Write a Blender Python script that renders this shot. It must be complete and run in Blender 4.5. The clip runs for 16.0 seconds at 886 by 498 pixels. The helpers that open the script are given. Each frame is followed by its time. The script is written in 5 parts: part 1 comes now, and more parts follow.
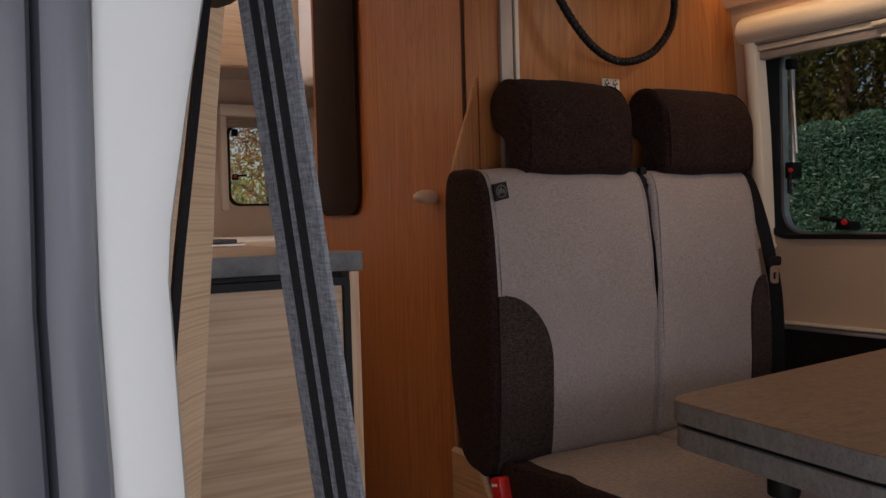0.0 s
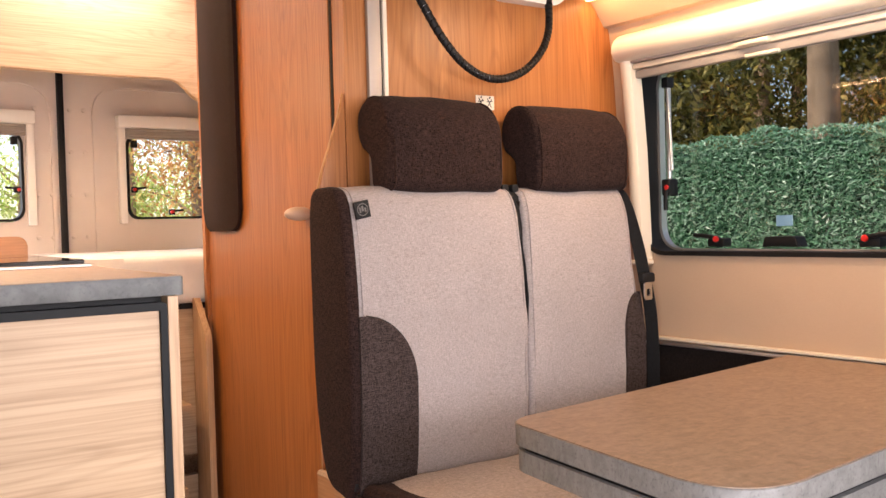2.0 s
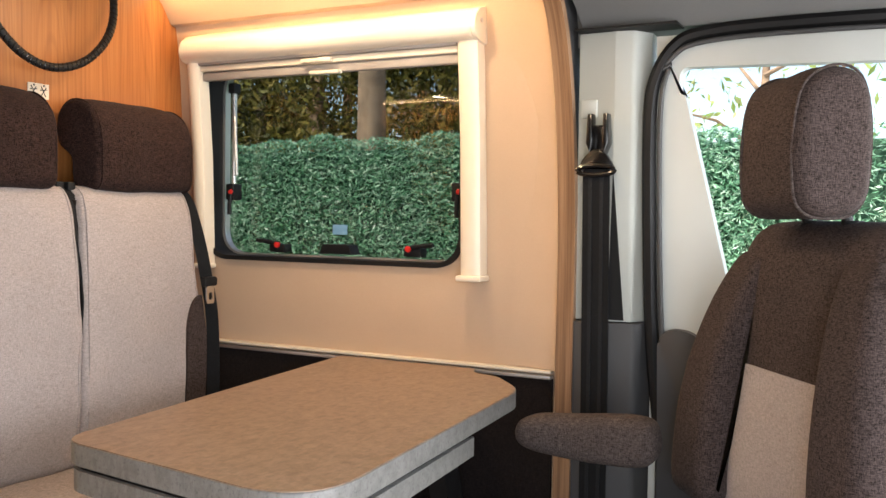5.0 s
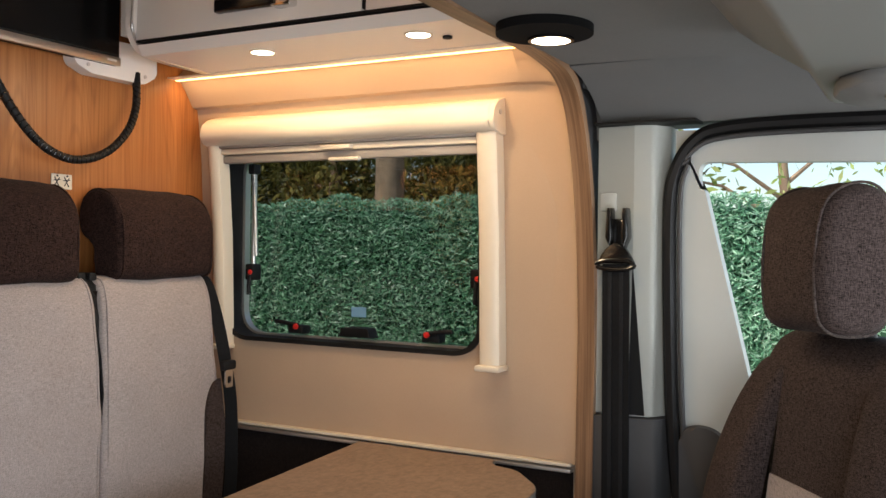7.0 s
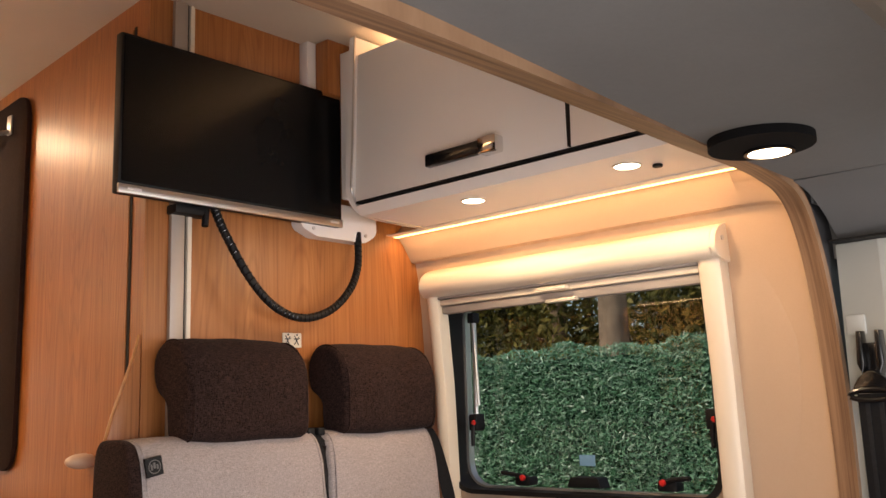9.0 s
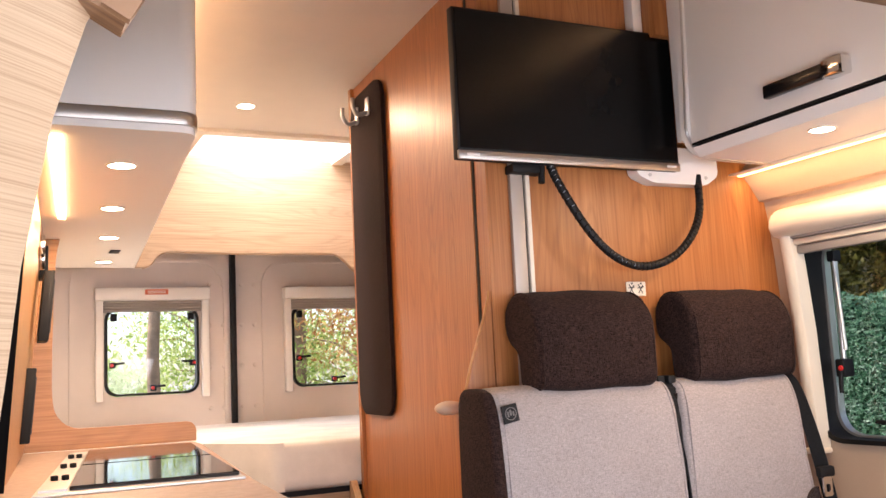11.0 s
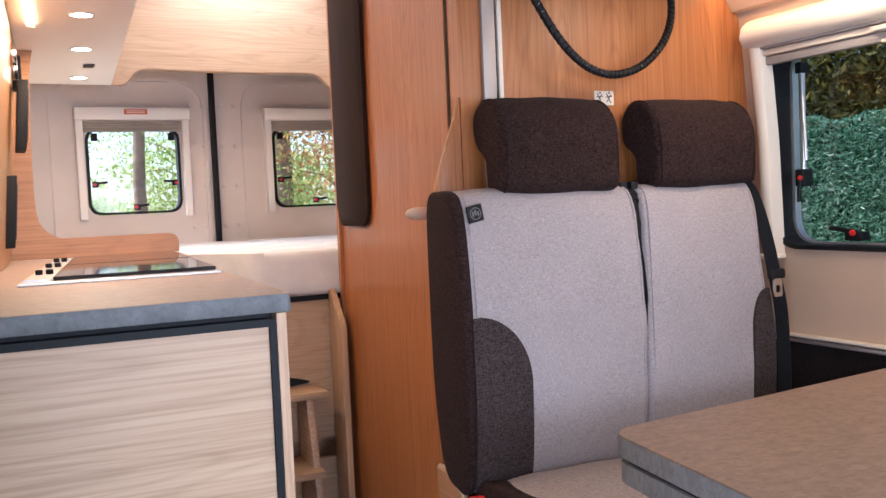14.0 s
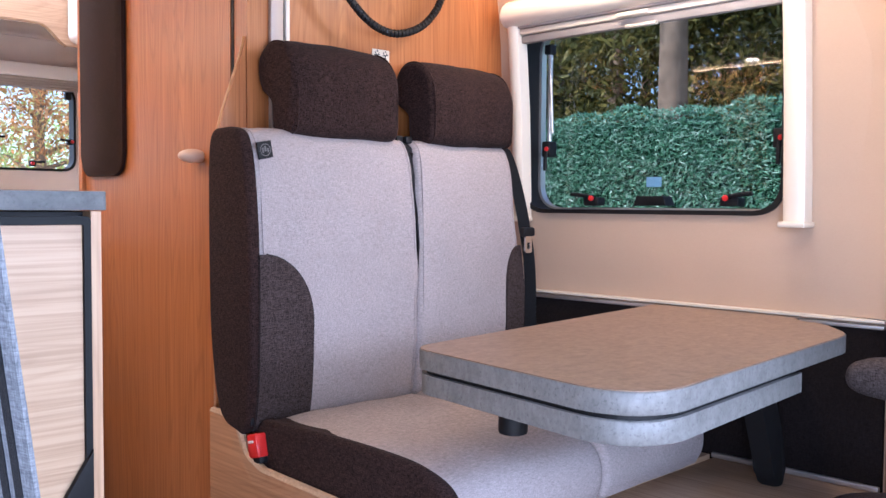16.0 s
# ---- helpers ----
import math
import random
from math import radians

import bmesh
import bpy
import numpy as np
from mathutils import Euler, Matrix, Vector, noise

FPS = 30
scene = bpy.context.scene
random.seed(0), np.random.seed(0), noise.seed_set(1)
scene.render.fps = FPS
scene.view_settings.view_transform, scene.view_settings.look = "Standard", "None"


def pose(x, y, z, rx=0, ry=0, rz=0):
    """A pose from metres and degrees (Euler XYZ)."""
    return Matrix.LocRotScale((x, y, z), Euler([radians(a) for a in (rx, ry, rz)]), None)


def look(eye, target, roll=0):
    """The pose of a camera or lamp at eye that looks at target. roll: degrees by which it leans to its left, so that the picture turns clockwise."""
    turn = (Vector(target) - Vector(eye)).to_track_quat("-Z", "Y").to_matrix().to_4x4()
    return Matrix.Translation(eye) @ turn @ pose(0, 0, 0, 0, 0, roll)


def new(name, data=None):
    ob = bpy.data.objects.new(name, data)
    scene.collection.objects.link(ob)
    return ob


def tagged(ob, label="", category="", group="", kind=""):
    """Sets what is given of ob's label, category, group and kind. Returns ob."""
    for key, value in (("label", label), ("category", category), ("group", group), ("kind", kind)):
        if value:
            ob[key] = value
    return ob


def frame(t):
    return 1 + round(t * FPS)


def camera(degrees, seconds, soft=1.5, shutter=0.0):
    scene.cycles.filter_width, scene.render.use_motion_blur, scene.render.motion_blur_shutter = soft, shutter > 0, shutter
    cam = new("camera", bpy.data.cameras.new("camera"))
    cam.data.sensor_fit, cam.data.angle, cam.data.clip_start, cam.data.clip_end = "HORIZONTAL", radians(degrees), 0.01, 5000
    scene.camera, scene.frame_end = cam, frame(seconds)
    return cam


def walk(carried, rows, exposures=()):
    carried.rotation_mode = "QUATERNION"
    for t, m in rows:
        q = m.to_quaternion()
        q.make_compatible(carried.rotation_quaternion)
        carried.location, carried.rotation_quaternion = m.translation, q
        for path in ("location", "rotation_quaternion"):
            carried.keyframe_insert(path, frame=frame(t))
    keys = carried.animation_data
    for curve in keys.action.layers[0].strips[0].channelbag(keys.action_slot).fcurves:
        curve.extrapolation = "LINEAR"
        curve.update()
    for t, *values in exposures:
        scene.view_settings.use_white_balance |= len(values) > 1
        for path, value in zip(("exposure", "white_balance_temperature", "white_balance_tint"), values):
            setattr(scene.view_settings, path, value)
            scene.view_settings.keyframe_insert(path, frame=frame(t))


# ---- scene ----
cam = camera(51.6, 16.0)
PATH = [
    (0, (-0.334, 0.069, 0.968), (0.718, 1.774, 0.902), -1.6),
    (0.5, (-0.296, 0.045, 0.972), (0.756, 1.758, 0.916), -1.8),
    (1, (-0.279, 0.027, 0.988), (0.808, 1.705, 0.935), -1.6),
    (1.5, (-0.231, 0.018, 0.982), (0.883, 1.678, 0.939), -1.7),
    (2, (-0.201, 0.008, 0.981), (0.959, 1.637, 0.932), -1.6),
    (2.5, (-0.188, -0.012, 0.981), (1.063, 1.549, 0.94), -1.9),
    (3, (-0.18, -0.014, 0.989), (1.195, 1.438, 0.944), -1.9),
    (3.5, (-0.185, -0.015, 0.995), (1.329, 1.291, 0.943), -1.7),
    (4, (-0.202, 0.004, 0.989), (1.46, 1.114, 0.934), -1.3),
    (4.2, (-0.209, 0.001, 0.993), (1.498, 1.042, 0.926), -1.1),
    (6.3, (-0.244, 0.024, 1.066), (1.556, 0.894, 0.996), 1.5),
    (6.5, (-0.242, 0.019, 1.085), (1.546, 0.912, 1.022), 1.2),
    (7, (-0.228, 0.014, 1.125), (1.532, 0.963, 1.123), 0.8),
    (7.5, (-0.218, 0.018, 1.144), (1.504, 1.029, 1.26), 0.5),
    (8, (-0.218, 0.022, 1.138), (1.448, 1.104, 1.37), -0.5),
    (8.5, (-0.19, 0.02, 1.121), (1.388, 1.214, 1.416), -1.2),
    (9, (-0.183, 0.031, 1.102), (1.278, 1.354, 1.439), -1.8),
    (9.5, (-0.174, 0.038, 1.092), (1.131, 1.504, 1.474), -2.1),
    (10, (-0.17, 0.035, 1.087), (0.959, 1.636, 1.49), -2.4),
    (10.2, (-0.170, 0.027, 1.109), (0.887, 1.681, 1.484), -2.6),
    (12.3, (-0.14, -0.019, 1.1), (0.622, 1.83, 1.124), -1.6),
    (12.5, (-0.145, -0.026, 1.108), (0.626, 1.819, 1.089), -1.8),
    (13, (-0.149, -0.034, 1.097), (0.651, 1.798, 1.022), -1.9),
    (13.5, (-0.152, -0.048, 1.07), (0.681, 1.768, 0.975), -2.4),
    (14, (-0.146, -0.051, 1.04), (0.723, 1.747, 0.938), -2.5),
    (14.5, (-0.169, -0.043, 1.008), (0.793, 1.706, 0.883), -1.9),
    (15, (-0.212, -0.002, 0.955), (0.884, 1.666, 0.83), -0.4),
    (15.3, (-0.243, 0.005, 0.931), (0.931, 1.619, 0.82), 0.1),
    (15.5, (-0.262, 0.01, 0.922), (0.967, 1.584, 0.824), 0.3),
    (16, (-0.312, 0.007, 0.915), (1.091, 1.429, 0.82), 0.4),
]
walk(cam, [(t, look(eye, target, roll)) for t, eye, target, roll in PATH], exposures=[
    (0, -0.95, 6500, 22), (0.3, -0.4, 6400, 24), (0.5, 0.38, 6500, 27), (0.7, 0.85, 6900, 24), (1.1, 1.1, 7000, 27), (2.0, 1.35, 6900, 24), (3.0, 1.35, 7000, 20), (4.2, 1.32, 6800, 16),
    (6.4, 0.7, 6300, 10), (7.5, 0.4, 6500, 14), (9.0, 0.6, 6900, 20), (9.5, 1.1, 6700, 21),
    (10.2, 1.35, 6500, 22), (12.4, 0.75, 5750, 20), (13.5, 1.0, 5500, 20), (14.5, 0.95, 5300, 20), (15.0, 0.85, 5250, 20), (16.0, 1.35, 5050, 22)])


# ---- world, sun, large lights ----
world = bpy.data.worlds.new("sky")
scene.world = world
world.use_nodes = True
wn = world.node_tree.nodes
sky = wn.new("ShaderNodeTexSky")
sky.sky_type, sky.sun_disc = "NISHITA", False
sky.sun_elevation, sky.sun_rotation = radians(52), radians(297.7)
wn["Background"].inputs["Strength"].default_value = 0.15
world.node_tree.links.new(sky.outputs[0], wn["Background"].inputs["Color"])

sun = new("sun", bpy.data.lights.new("sun", "SUN"))
sun.data.energy, sun.data.angle, sun.data.color = 5.0, radians(2.0), (1.0, 0.93, 0.82)
sun.matrix_world = look((-0.80, 0.42, 1.19), (0, 0, 0))


def area_lamp(name, eye, target, w, h, watts, color, spread=180):
    lamp = new(name, bpy.data.lights.new(name, "AREA"))
    lamp.data.shape, lamp.data.size, lamp.data.size_y = "RECTANGLE", w, h
    lamp.data.energy, lamp.data.color, lamp.data.spread = watts, color, radians(spread)
    lamp.matrix_world = look(eye, target)
    return lamp


def strip_lamp(name, place, w, length, watts, color, tilt=0, up=False):
    """A long narrow lamp that runs along the van (y), shining down, or up."""
    lamp = new(name, bpy.data.lights.new(name, "AREA"))
    lamp.data.shape, lamp.data.size, lamp.data.size_y = "RECTANGLE", w, length
    lamp.data.energy, lamp.data.color = watts, color
    lamp.matrix_world = pose(*place, 0, tilt + (180 if up else 0), 0)
    return lamp


WARM = (1.0, 0.66, 0.36)
DAY = (0.93, 0.97, 1.0)
# daylight through the open passenger door, the windscreen and the sliding door's opening
area_lamp("daylight_passenger_door", (-0.50, -0.30, 0.80), (0.35, 0.7, 0.98), 0.8, 1.25, 11, DAY)
area_lamp("daylight_windscreen", (0.65, -1.28, 1.25), (0.7, 1.0, 0.9), 1.3, 0.7, 28, DAY)
area_lamp("daylight_driver_window", (1.528, -0.55, 1.07), (0.9, 0.05, 0.95), 0.6, 0.36, 5, DAY)
area_lamp("daylight_roof_hatch", (0.72, 3.24, 2.02), (0.72, 3.2, 0.0), 0.5, 0.36, 3.2, DAY)


# ---- materials ----
def nodes_of(name):
    m = bpy.data.materials.new(name)
    m.use_nodes = True
    nt = m.node_tree
    return m, nt, nt.nodes["Principled BSDF"]


def add(nt, kind, **inputs):
    n = nt.nodes.new(kind)
    for k, v in inputs.items():
        n.inputs[k.replace("_", " ")].default_value = v
    return n


def ramp_of(nt, fac, stops):
    r = nt.nodes.new("ShaderNodeValToRGB")
    els = r.color_ramp.elements
    els[0].position, els[0].color = stops[0][0], (*stops[0][1], 1)
    els[1].position, els[1].color = stops[-1][0], (*stops[-1][1], 1)
    for p, c in stops[1:-1]:
        els.new(p).color = (*c, 1)
    nt.links.new(fac, r.inputs[0])
    return r.outputs[0]


def mapped(nt, scale, rot=(0, 0, 0)):
    tc = nt.nodes.new("ShaderNodeTexCoord")
    mp = nt.nodes.new("ShaderNodeMapping")
    mp.inputs["Scale"].default_value = scale
    mp.inputs["Rotation"].default_value = rot
    nt.links.new(tc.outputs["Object"], mp.inputs["Vector"])
    return mp.outputs[0]


def noise_of(nt, vec, scale, detail=4, rough=0.55, dist=0.0):
    n = add(nt, "ShaderNodeTexNoise", Scale=scale, Detail=detail, Roughness=rough, Distortion=dist)
    nt.links.new(vec, n.inputs["Vector"])
    return n.outputs["Fac"]


def mix(nt, fac, a, b, mode="MIX"):
    n = nt.nodes.new("ShaderNodeMix")
    n.data_type, n.blend_type = "RGBA", mode
    for sock, v in ((n.inputs[0], fac), (n.inputs[6], a), (n.inputs[7], b)):
        if isinstance(v, (int, float)):
            sock.default_value = v
        elif isinstance(v, tuple):
            sock.default_value = (*v, 1)
        else:
            nt.links.new(v, sock)
    return n.outputs[2]


def bump(nt, bsdf, height, strength, dist):
    b = add(nt, "ShaderNodeBump", Strength=strength, Distance=dist)
    nt.links.new(height, b.inputs["Height"])
    nt.links.new(b.outputs[0], bsdf.inputs["Normal"])


def wood(name, dark, mid, light, grain, rough=0.38, strength=1.0, figure=0.3, pores=190):
    """Laminate with its grain along the given axis: fine pores, soft bands and drawn-out cathedral figure."""
    m, nt, bs = nodes_of(name)
    fine, broad, arcs = [pores, pores, pores], [26, 26, 26], [5.5, 5.5, 5.5]
    for g in grain:
        fine["xyz".index(g)] = 3.2
        broad["xyz".index(g)] = 0.8
        arcs["xyz".index(g)] = 0.55
    f = noise_of(nt, mapped(nt, fine), 1.0, 5, 0.62, 0.2)
    g = noise_of(nt, mapped(nt, broad), 1.0, 4, 0.5, 0.6)
    c = noise_of(nt, mapped(nt, arcs), 1.0, 2, 0.45, 0.3)
    k = nt.nodes.new("ShaderNodeMath")
    k.operation, k.inputs[1].default_value = "MULTIPLY", 240.0
    nt.links.new(c, k.inputs[0])
    w = nt.nodes.new("ShaderNodeMath")
    w.operation = "SINE"
    nt.links.new(k.outputs[0], w.inputs[0])
    rings = ramp_of(nt, w.outputs[0], [(0.0, (1, 1, 1)), (0.55, (0.93, 0.91, 0.89)), (1.0, (0.70, 0.64, 0.58))])
    base = ramp_of(nt, g, [(0.25, tuple(0.93 * q for q in mid)), (0.5, mid), (0.75, light)])
    streak = ramp_of(nt, f, [(0.36, dark), (0.5, mid), (0.64, light)])
    col = mix(nt, 0.62 * strength, base, streak)
    col = mix(nt, figure, col, mix(nt, 1.0, col, rings, "MULTIPLY"))
    nt.links.new(col, bs.inputs["Base Color"])
    bs.inputs["Roughness"].default_value = rough
    bump(nt, bs, f, 0.10, 0.002)
    return m


def fabric(name, dark, light, contrast=1.0, thread=480, rough=0.95, uneven=1.0):
    """Woven melange: threads in two directions and a speckle."""
    m, nt, bs = nodes_of(name)
    a = noise_of(nt, mapped(nt, (130, 130, thread * 1.25)), 1.0, 3, 0.65)
    b = noise_of(nt, mapped(nt, (thread * 1.25, thread * 1.25, 130)), 1.0, 3, 0.65)
    s = noise_of(nt, mapped(nt, (1, 1, 1)), 400, 2, 0.7)
    big = noise_of(nt, mapped(nt, (1, 1, 1)), 9, 3, 0.5)
    w = mix(nt, 0.5, a, b)
    w = mix(nt, 0.14, w, s)
    lo, hi = 0.5 - 0.11 / contrast, 0.5 + 0.11 / contrast
    col = ramp_of(nt, w, [(lo, dark), (hi, light)])
    tone = ramp_of(nt, big, [(0.3, (1 - 0.14 * uneven,) * 3), (0.7, (1 + 0.06 * uneven,) * 3)])
    col = mix(nt, 1.0, col, tone, "MULTIPLY")
    nt.links.new(col, bs.inputs["Base Color"])
    bs.inputs["Roughness"].default_value = rough
    bs.inputs["Sheen Weight"].default_value = 0.02
    bs.inputs["Sheen Roughness"].default_value = 0.5
    bs.inputs["Specular IOR Level"].default_value = 0.1
    bump(nt, bs, w, 0.55, 0.0012)
    return m


def stone(name, a, b, c, scale=34, rough=0.5, speck=0.0, broad=0.42):
    m, nt, bs = nodes_of(name)
    v = mapped(nt, (1, 1, 1))
    n1 = noise_of(nt, v, scale, 8, 0.68, 0.5)
    n2 = noise_of(nt, mapped(nt, (1, 2.4, 1), (0, 0, 0.5)), scale * 0.4, 5, 0.6, 1.2)
    col = ramp_of(nt, n1, [(0.34, a), (0.5, b), (0.68, c)])
    col2 = ramp_of(nt, n2, [(0.36, a), (0.6, c)])
    col = mix(nt, broad, col, col2)
    if speck:
        n3 = noise_of(nt, v, 210, 3, 0.6)
        col = mix(nt, 1.0, col, ramp_of(nt, n3, [(0.34, (1 - speck,) * 3), (0.44, (1, 1, 1))]), "MULTIPLY")
    nt.links.new(col, bs.inputs["Base Color"])
    bs.inputs["Roughness"].default_value = rough
    bump(nt, bs, n1, 0.08, 0.002)
    return m


def plain(name, color, rough=0.5, metal=0.0, vary=0.08, grain=0.0, scale=6, coat=0.0):
    m, nt, bs = nodes_of(name)
    n = noise_of(nt, mapped(nt, (1, 1, 1)), scale, 5, 0.6)
    lo = tuple(c * (1 - vary) for c in color)
    hi = tuple(min(1, c * (1 + vary)) for c in color)
    nt.links.new(ramp_of(nt, n, [(0.3, lo), (0.7, hi)]), bs.inputs["Base Color"])
    r = nt.nodes.new("ShaderNodeMapRange")
    r.inputs["To Min"].default_value, r.inputs["To Max"].default_value = max(0, rough - 0.06), rough + 0.06
    nt.links.new(n, r.inputs[0])
    nt.links.new(r.outputs[0], bs.inputs["Roughness"])
    bs.inputs["Metallic"].default_value = metal
    bs.inputs["Coat Weight"].default_value = coat
    if grain:
        g = noise_of(nt, mapped(nt, (1, 1, 1)), 700, 2, 0.6)
        bump(nt, bs, g, grain, 0.001)
    return m


def glow(name, color, strength):
    m, nt, bs = nodes_of(name)
    bs.inputs["Base Color"].default_value = (*color, 1)
    bs.inputs["Emission Color"].default_value = (*color, 1)
    bs.inputs["Emission Strength"].default_value = strength
    return m


def pane_material(name, color=(1, 1, 1), rough=0.0, gloss=0.05):
    m, nt, bs = nodes_of(name)
    tr = nt.nodes.new("ShaderNodeBsdfTransparent")
    tr.inputs[0].default_value = (*color, 1)
    gl = nt.nodes.new("ShaderNodeBsdfGlossy")
    gl.inputs["Roughness"].default_value = rough
    mx = nt.nodes.new("ShaderNodeMixShader")
    mx.inputs[0].default_value = gloss
    nt.links.new(tr.outputs[0], mx.inputs[1])
    nt.links.new(gl.outputs[0], mx.inputs[2])
    nt.links.new(mx.outputs[0], nt.nodes["Material Output"].inputs[0])
    return m


def milky(name, color):
    """Acrylic that scatters the daylight that passes through it."""
    m, nt, bs = nodes_of(name)
    tl = nt.nodes.new("ShaderNodeBsdfTranslucent")
    tl.inputs[0].default_value = (*color, 1)
    mx = nt.nodes.new("ShaderNodeMixShader")
    mx.inputs[0].default_value = 0.75
    bs.inputs["Base Color"].default_value = (*color, 1)
    nt.links.new(bs.outputs[0], mx.inputs[1])
    nt.links.new(tl.outputs[0], mx.inputs[2])
    nt.links.new(mx.outputs[0], nt.nodes["Material Output"].inputs[0])
    return m


def leaf_material(name, tones, through_light=0.35, rough=0.5):
    m, nt, bs = nodes_of(name)
    geo = nt.nodes.new("ShaderNodeNewGeometry")
    stops = [(i / (len(tones) - 1), c) for i, c in enumerate(tones)]
    col = ramp_of(nt, geo.outputs["Random Per Island"], stops)
    nt.links.new(col, bs.inputs["Base Color"])
    bs.inputs["Roughness"].default_value = rough
    tl = nt.nodes.new("ShaderNodeBsdfTranslucent")
    nt.links.new(col, tl.inputs[0])
    mx = nt.nodes.new("ShaderNodeMixShader")
    mx.inputs[0].default_value = through_light
    nt.links.new(bs.outputs[0], mx.inputs[1])
    nt.links.new(tl.outputs[0], mx.inputs[2])
    nt.links.new(mx.outputs[0], nt.nodes["Material Output"].inputs[0])
    return m


M_CHERRY = wood("honey_laminate_upright", (0.21, 0.068, 0.017), (0.36, 0.132, 0.036), (0.46, 0.19, 0.06), "z", 0.36, 0.7, 0.5)
M_HONEY = wood("honey_oak_laminate", (0.27, 0.12, 0.035), (0.43, 0.21, 0.075), (0.5, 0.26, 0.1), "x", 0.4)
M_HONEY_Y = wood("honey_oak_laminate_along", (0.22, 0.105, 0.045), (0.37, 0.2, 0.1), (0.45, 0.265, 0.14), "y", 0.42)
M_HONEY_Z = wood("honey_oak_laminate_upright", (0.27, 0.12, 0.035), (0.43, 0.21, 0.075), (0.5, 0.26, 0.1), "z", 0.4)
M_OAK = wood("pale_oak_laminate_x", (0.32, 0.195, 0.105), (0.46, 0.31, 0.185), (0.53, 0.375, 0.235), "x", 0.42, 0.9, 0.32, 240)
M_OAK_Y = wood("pale_oak_laminate_y", (0.25, 0.135, 0.065), (0.46, 0.3, 0.18), (0.55, 0.39, 0.25), "y", 0.42)
M_OAK_Z = wood("pale_oak_laminate_z", (0.36, 0.22, 0.12), (0.48, 0.31, 0.18), (0.56, 0.39, 0.24), "z", 0.42)
M_EDGE = wood("oak_edging", (0.3, 0.19, 0.11), (0.4, 0.27, 0.16), (0.5, 0.35, 0.22), "x", 0.45)
M_STRIP = wood("oak_edging_with_cross_grain", (0.36, 0.235, 0.14), (0.53, 0.38, 0.245), (0.6, 0.45, 0.3), "xy", 0.5, 1.1, 0.0, 900)
M_ARCH = wood("brown_oak_edging", (0.10, 0.052, 0.026), (0.225, 0.125, 0.066), (0.33, 0.2, 0.115), "xz", 0.42, 1.0, 0.0)
# seat brown made lighter: window light on the armrest is in this colour
M_ARMFAB = fabric("lightened_brown_melange", (0.022, 0.016, 0.0145), (0.10, 0.079, 0.072), 1.0)
M_CABFAB = fabric("charcoal_brown_melange", (0.007, 0.0045, 0.004), (0.082, 0.060, 0.055), 0.95, 600, 0.95, 0.5)
M_DARKFAB = fabric("dark_brown_melange", (0.0035, 0.0018, 0.0015), (0.046, 0.025, 0.021), 1.05, 520, 0.95, 0.5)
M_LIGHTFAB = fabric("light_grey_melange", (0.215, 0.184, 0.175), (0.43, 0.375, 0.362), 0.75, 620, 0.95, 0.4)
M_FELT = fabric("brown_felt", (0.018, 0.009, 0.007), (0.033, 0.018, 0.014), 0.6, 300)
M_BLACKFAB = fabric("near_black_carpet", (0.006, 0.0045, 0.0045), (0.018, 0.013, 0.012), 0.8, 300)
M_CLOTHWALL = fabric("beige_wall_lining", (0.46, 0.335, 0.235), (0.51, 0.375, 0.27), 0.4, 900, 0.9, 0.12)
M_HEADLINER = fabric("grey_headliner", (0.155, 0.158, 0.156), (0.185, 0.188, 0.186), 0.4, 900, 0.95, 0.25)
M_CEIL = plain("cream_ceiling_lining", (0.68, 0.6, 0.5), 0.6, vary=0.03)
M_WHITE = plain("white_gloss_cupboard", (0.82, 0.79, 0.75), 0.4, vary=0.01, scale=2)
M_CREAM = plain("cream_moulded_plastic", (0.7, 0.62, 0.5), 0.38, vary=0.03)
M_REAR = plain("greige_rear_door_lining", (0.66, 0.585, 0.54), 0.55, vary=0.04, grain=0.08)
M_CABTRIM = plain("pale_grey_pillar_plastic", (0.455, 0.475, 0.455), 0.5, vary=0.03, grain=0.06)
M_PILLAR = plain("grey_green_pillar_plastic", (0.345, 0.36, 0.335), 0.55, vary=0.03, grain=0.08)
M_CONSOLE = plain("mid_grey_console_plastic", (0.21, 0.22, 0.215), 0.6, vary=0.04, grain=0.1)
M_CABDARK = plain("dark_grey_cab_plastic", (0.04, 0.04, 0.042), 0.55, vary=0.1, grain=0.4)
M_RUBBER = plain("black_rubber", (0.004, 0.004, 0.0045), 0.55, vary=0.1)
M_SEAL = plain("grey_door_seal", (0.075, 0.082, 0.096), 0.36, vary=0.12, grain=0.05)
M_BLACK = plain("black_plastic", (0.005, 0.005, 0.0055), 0.6, vary=0.1)
M_DEADBLACK = plain("dull_black_lining", (0.004, 0.004, 0.0045), 0.9, vary=0.1)
for m in (M_DEADBLACK, M_BLACK, M_RUBBER):
    m.node_tree.nodes["Principled BSDF"].inputs["Specular IOR Level"].default_value = 0.15 if m == M_DEADBLACK else 0.3
M_RED = plain("red_plastic_button", (0.55, 0.02, 0.015), 0.35)
M_ALU = plain("brushed_aluminium", (0.6, 0.58, 0.56), 0.34, 0.85, 0.05)
M_RAIL = plain("satin_beige_aluminium", (0.40, 0.355, 0.31), 0.45, 0.35, 0.05)
M_CHROME = plain("chrome", (0.75, 0.74, 0.72), 0.14, 1.0, 0.02)
M_STEEL = plain("stainless_steel", (0.46, 0.43, 0.39), 0.38, 1.0, 0.05)
M_BELT = fabric("black_belt_webbing", (0.006, 0.0063, 0.007), (0.013, 0.0135, 0.015), 0.8, 900, 0.7)
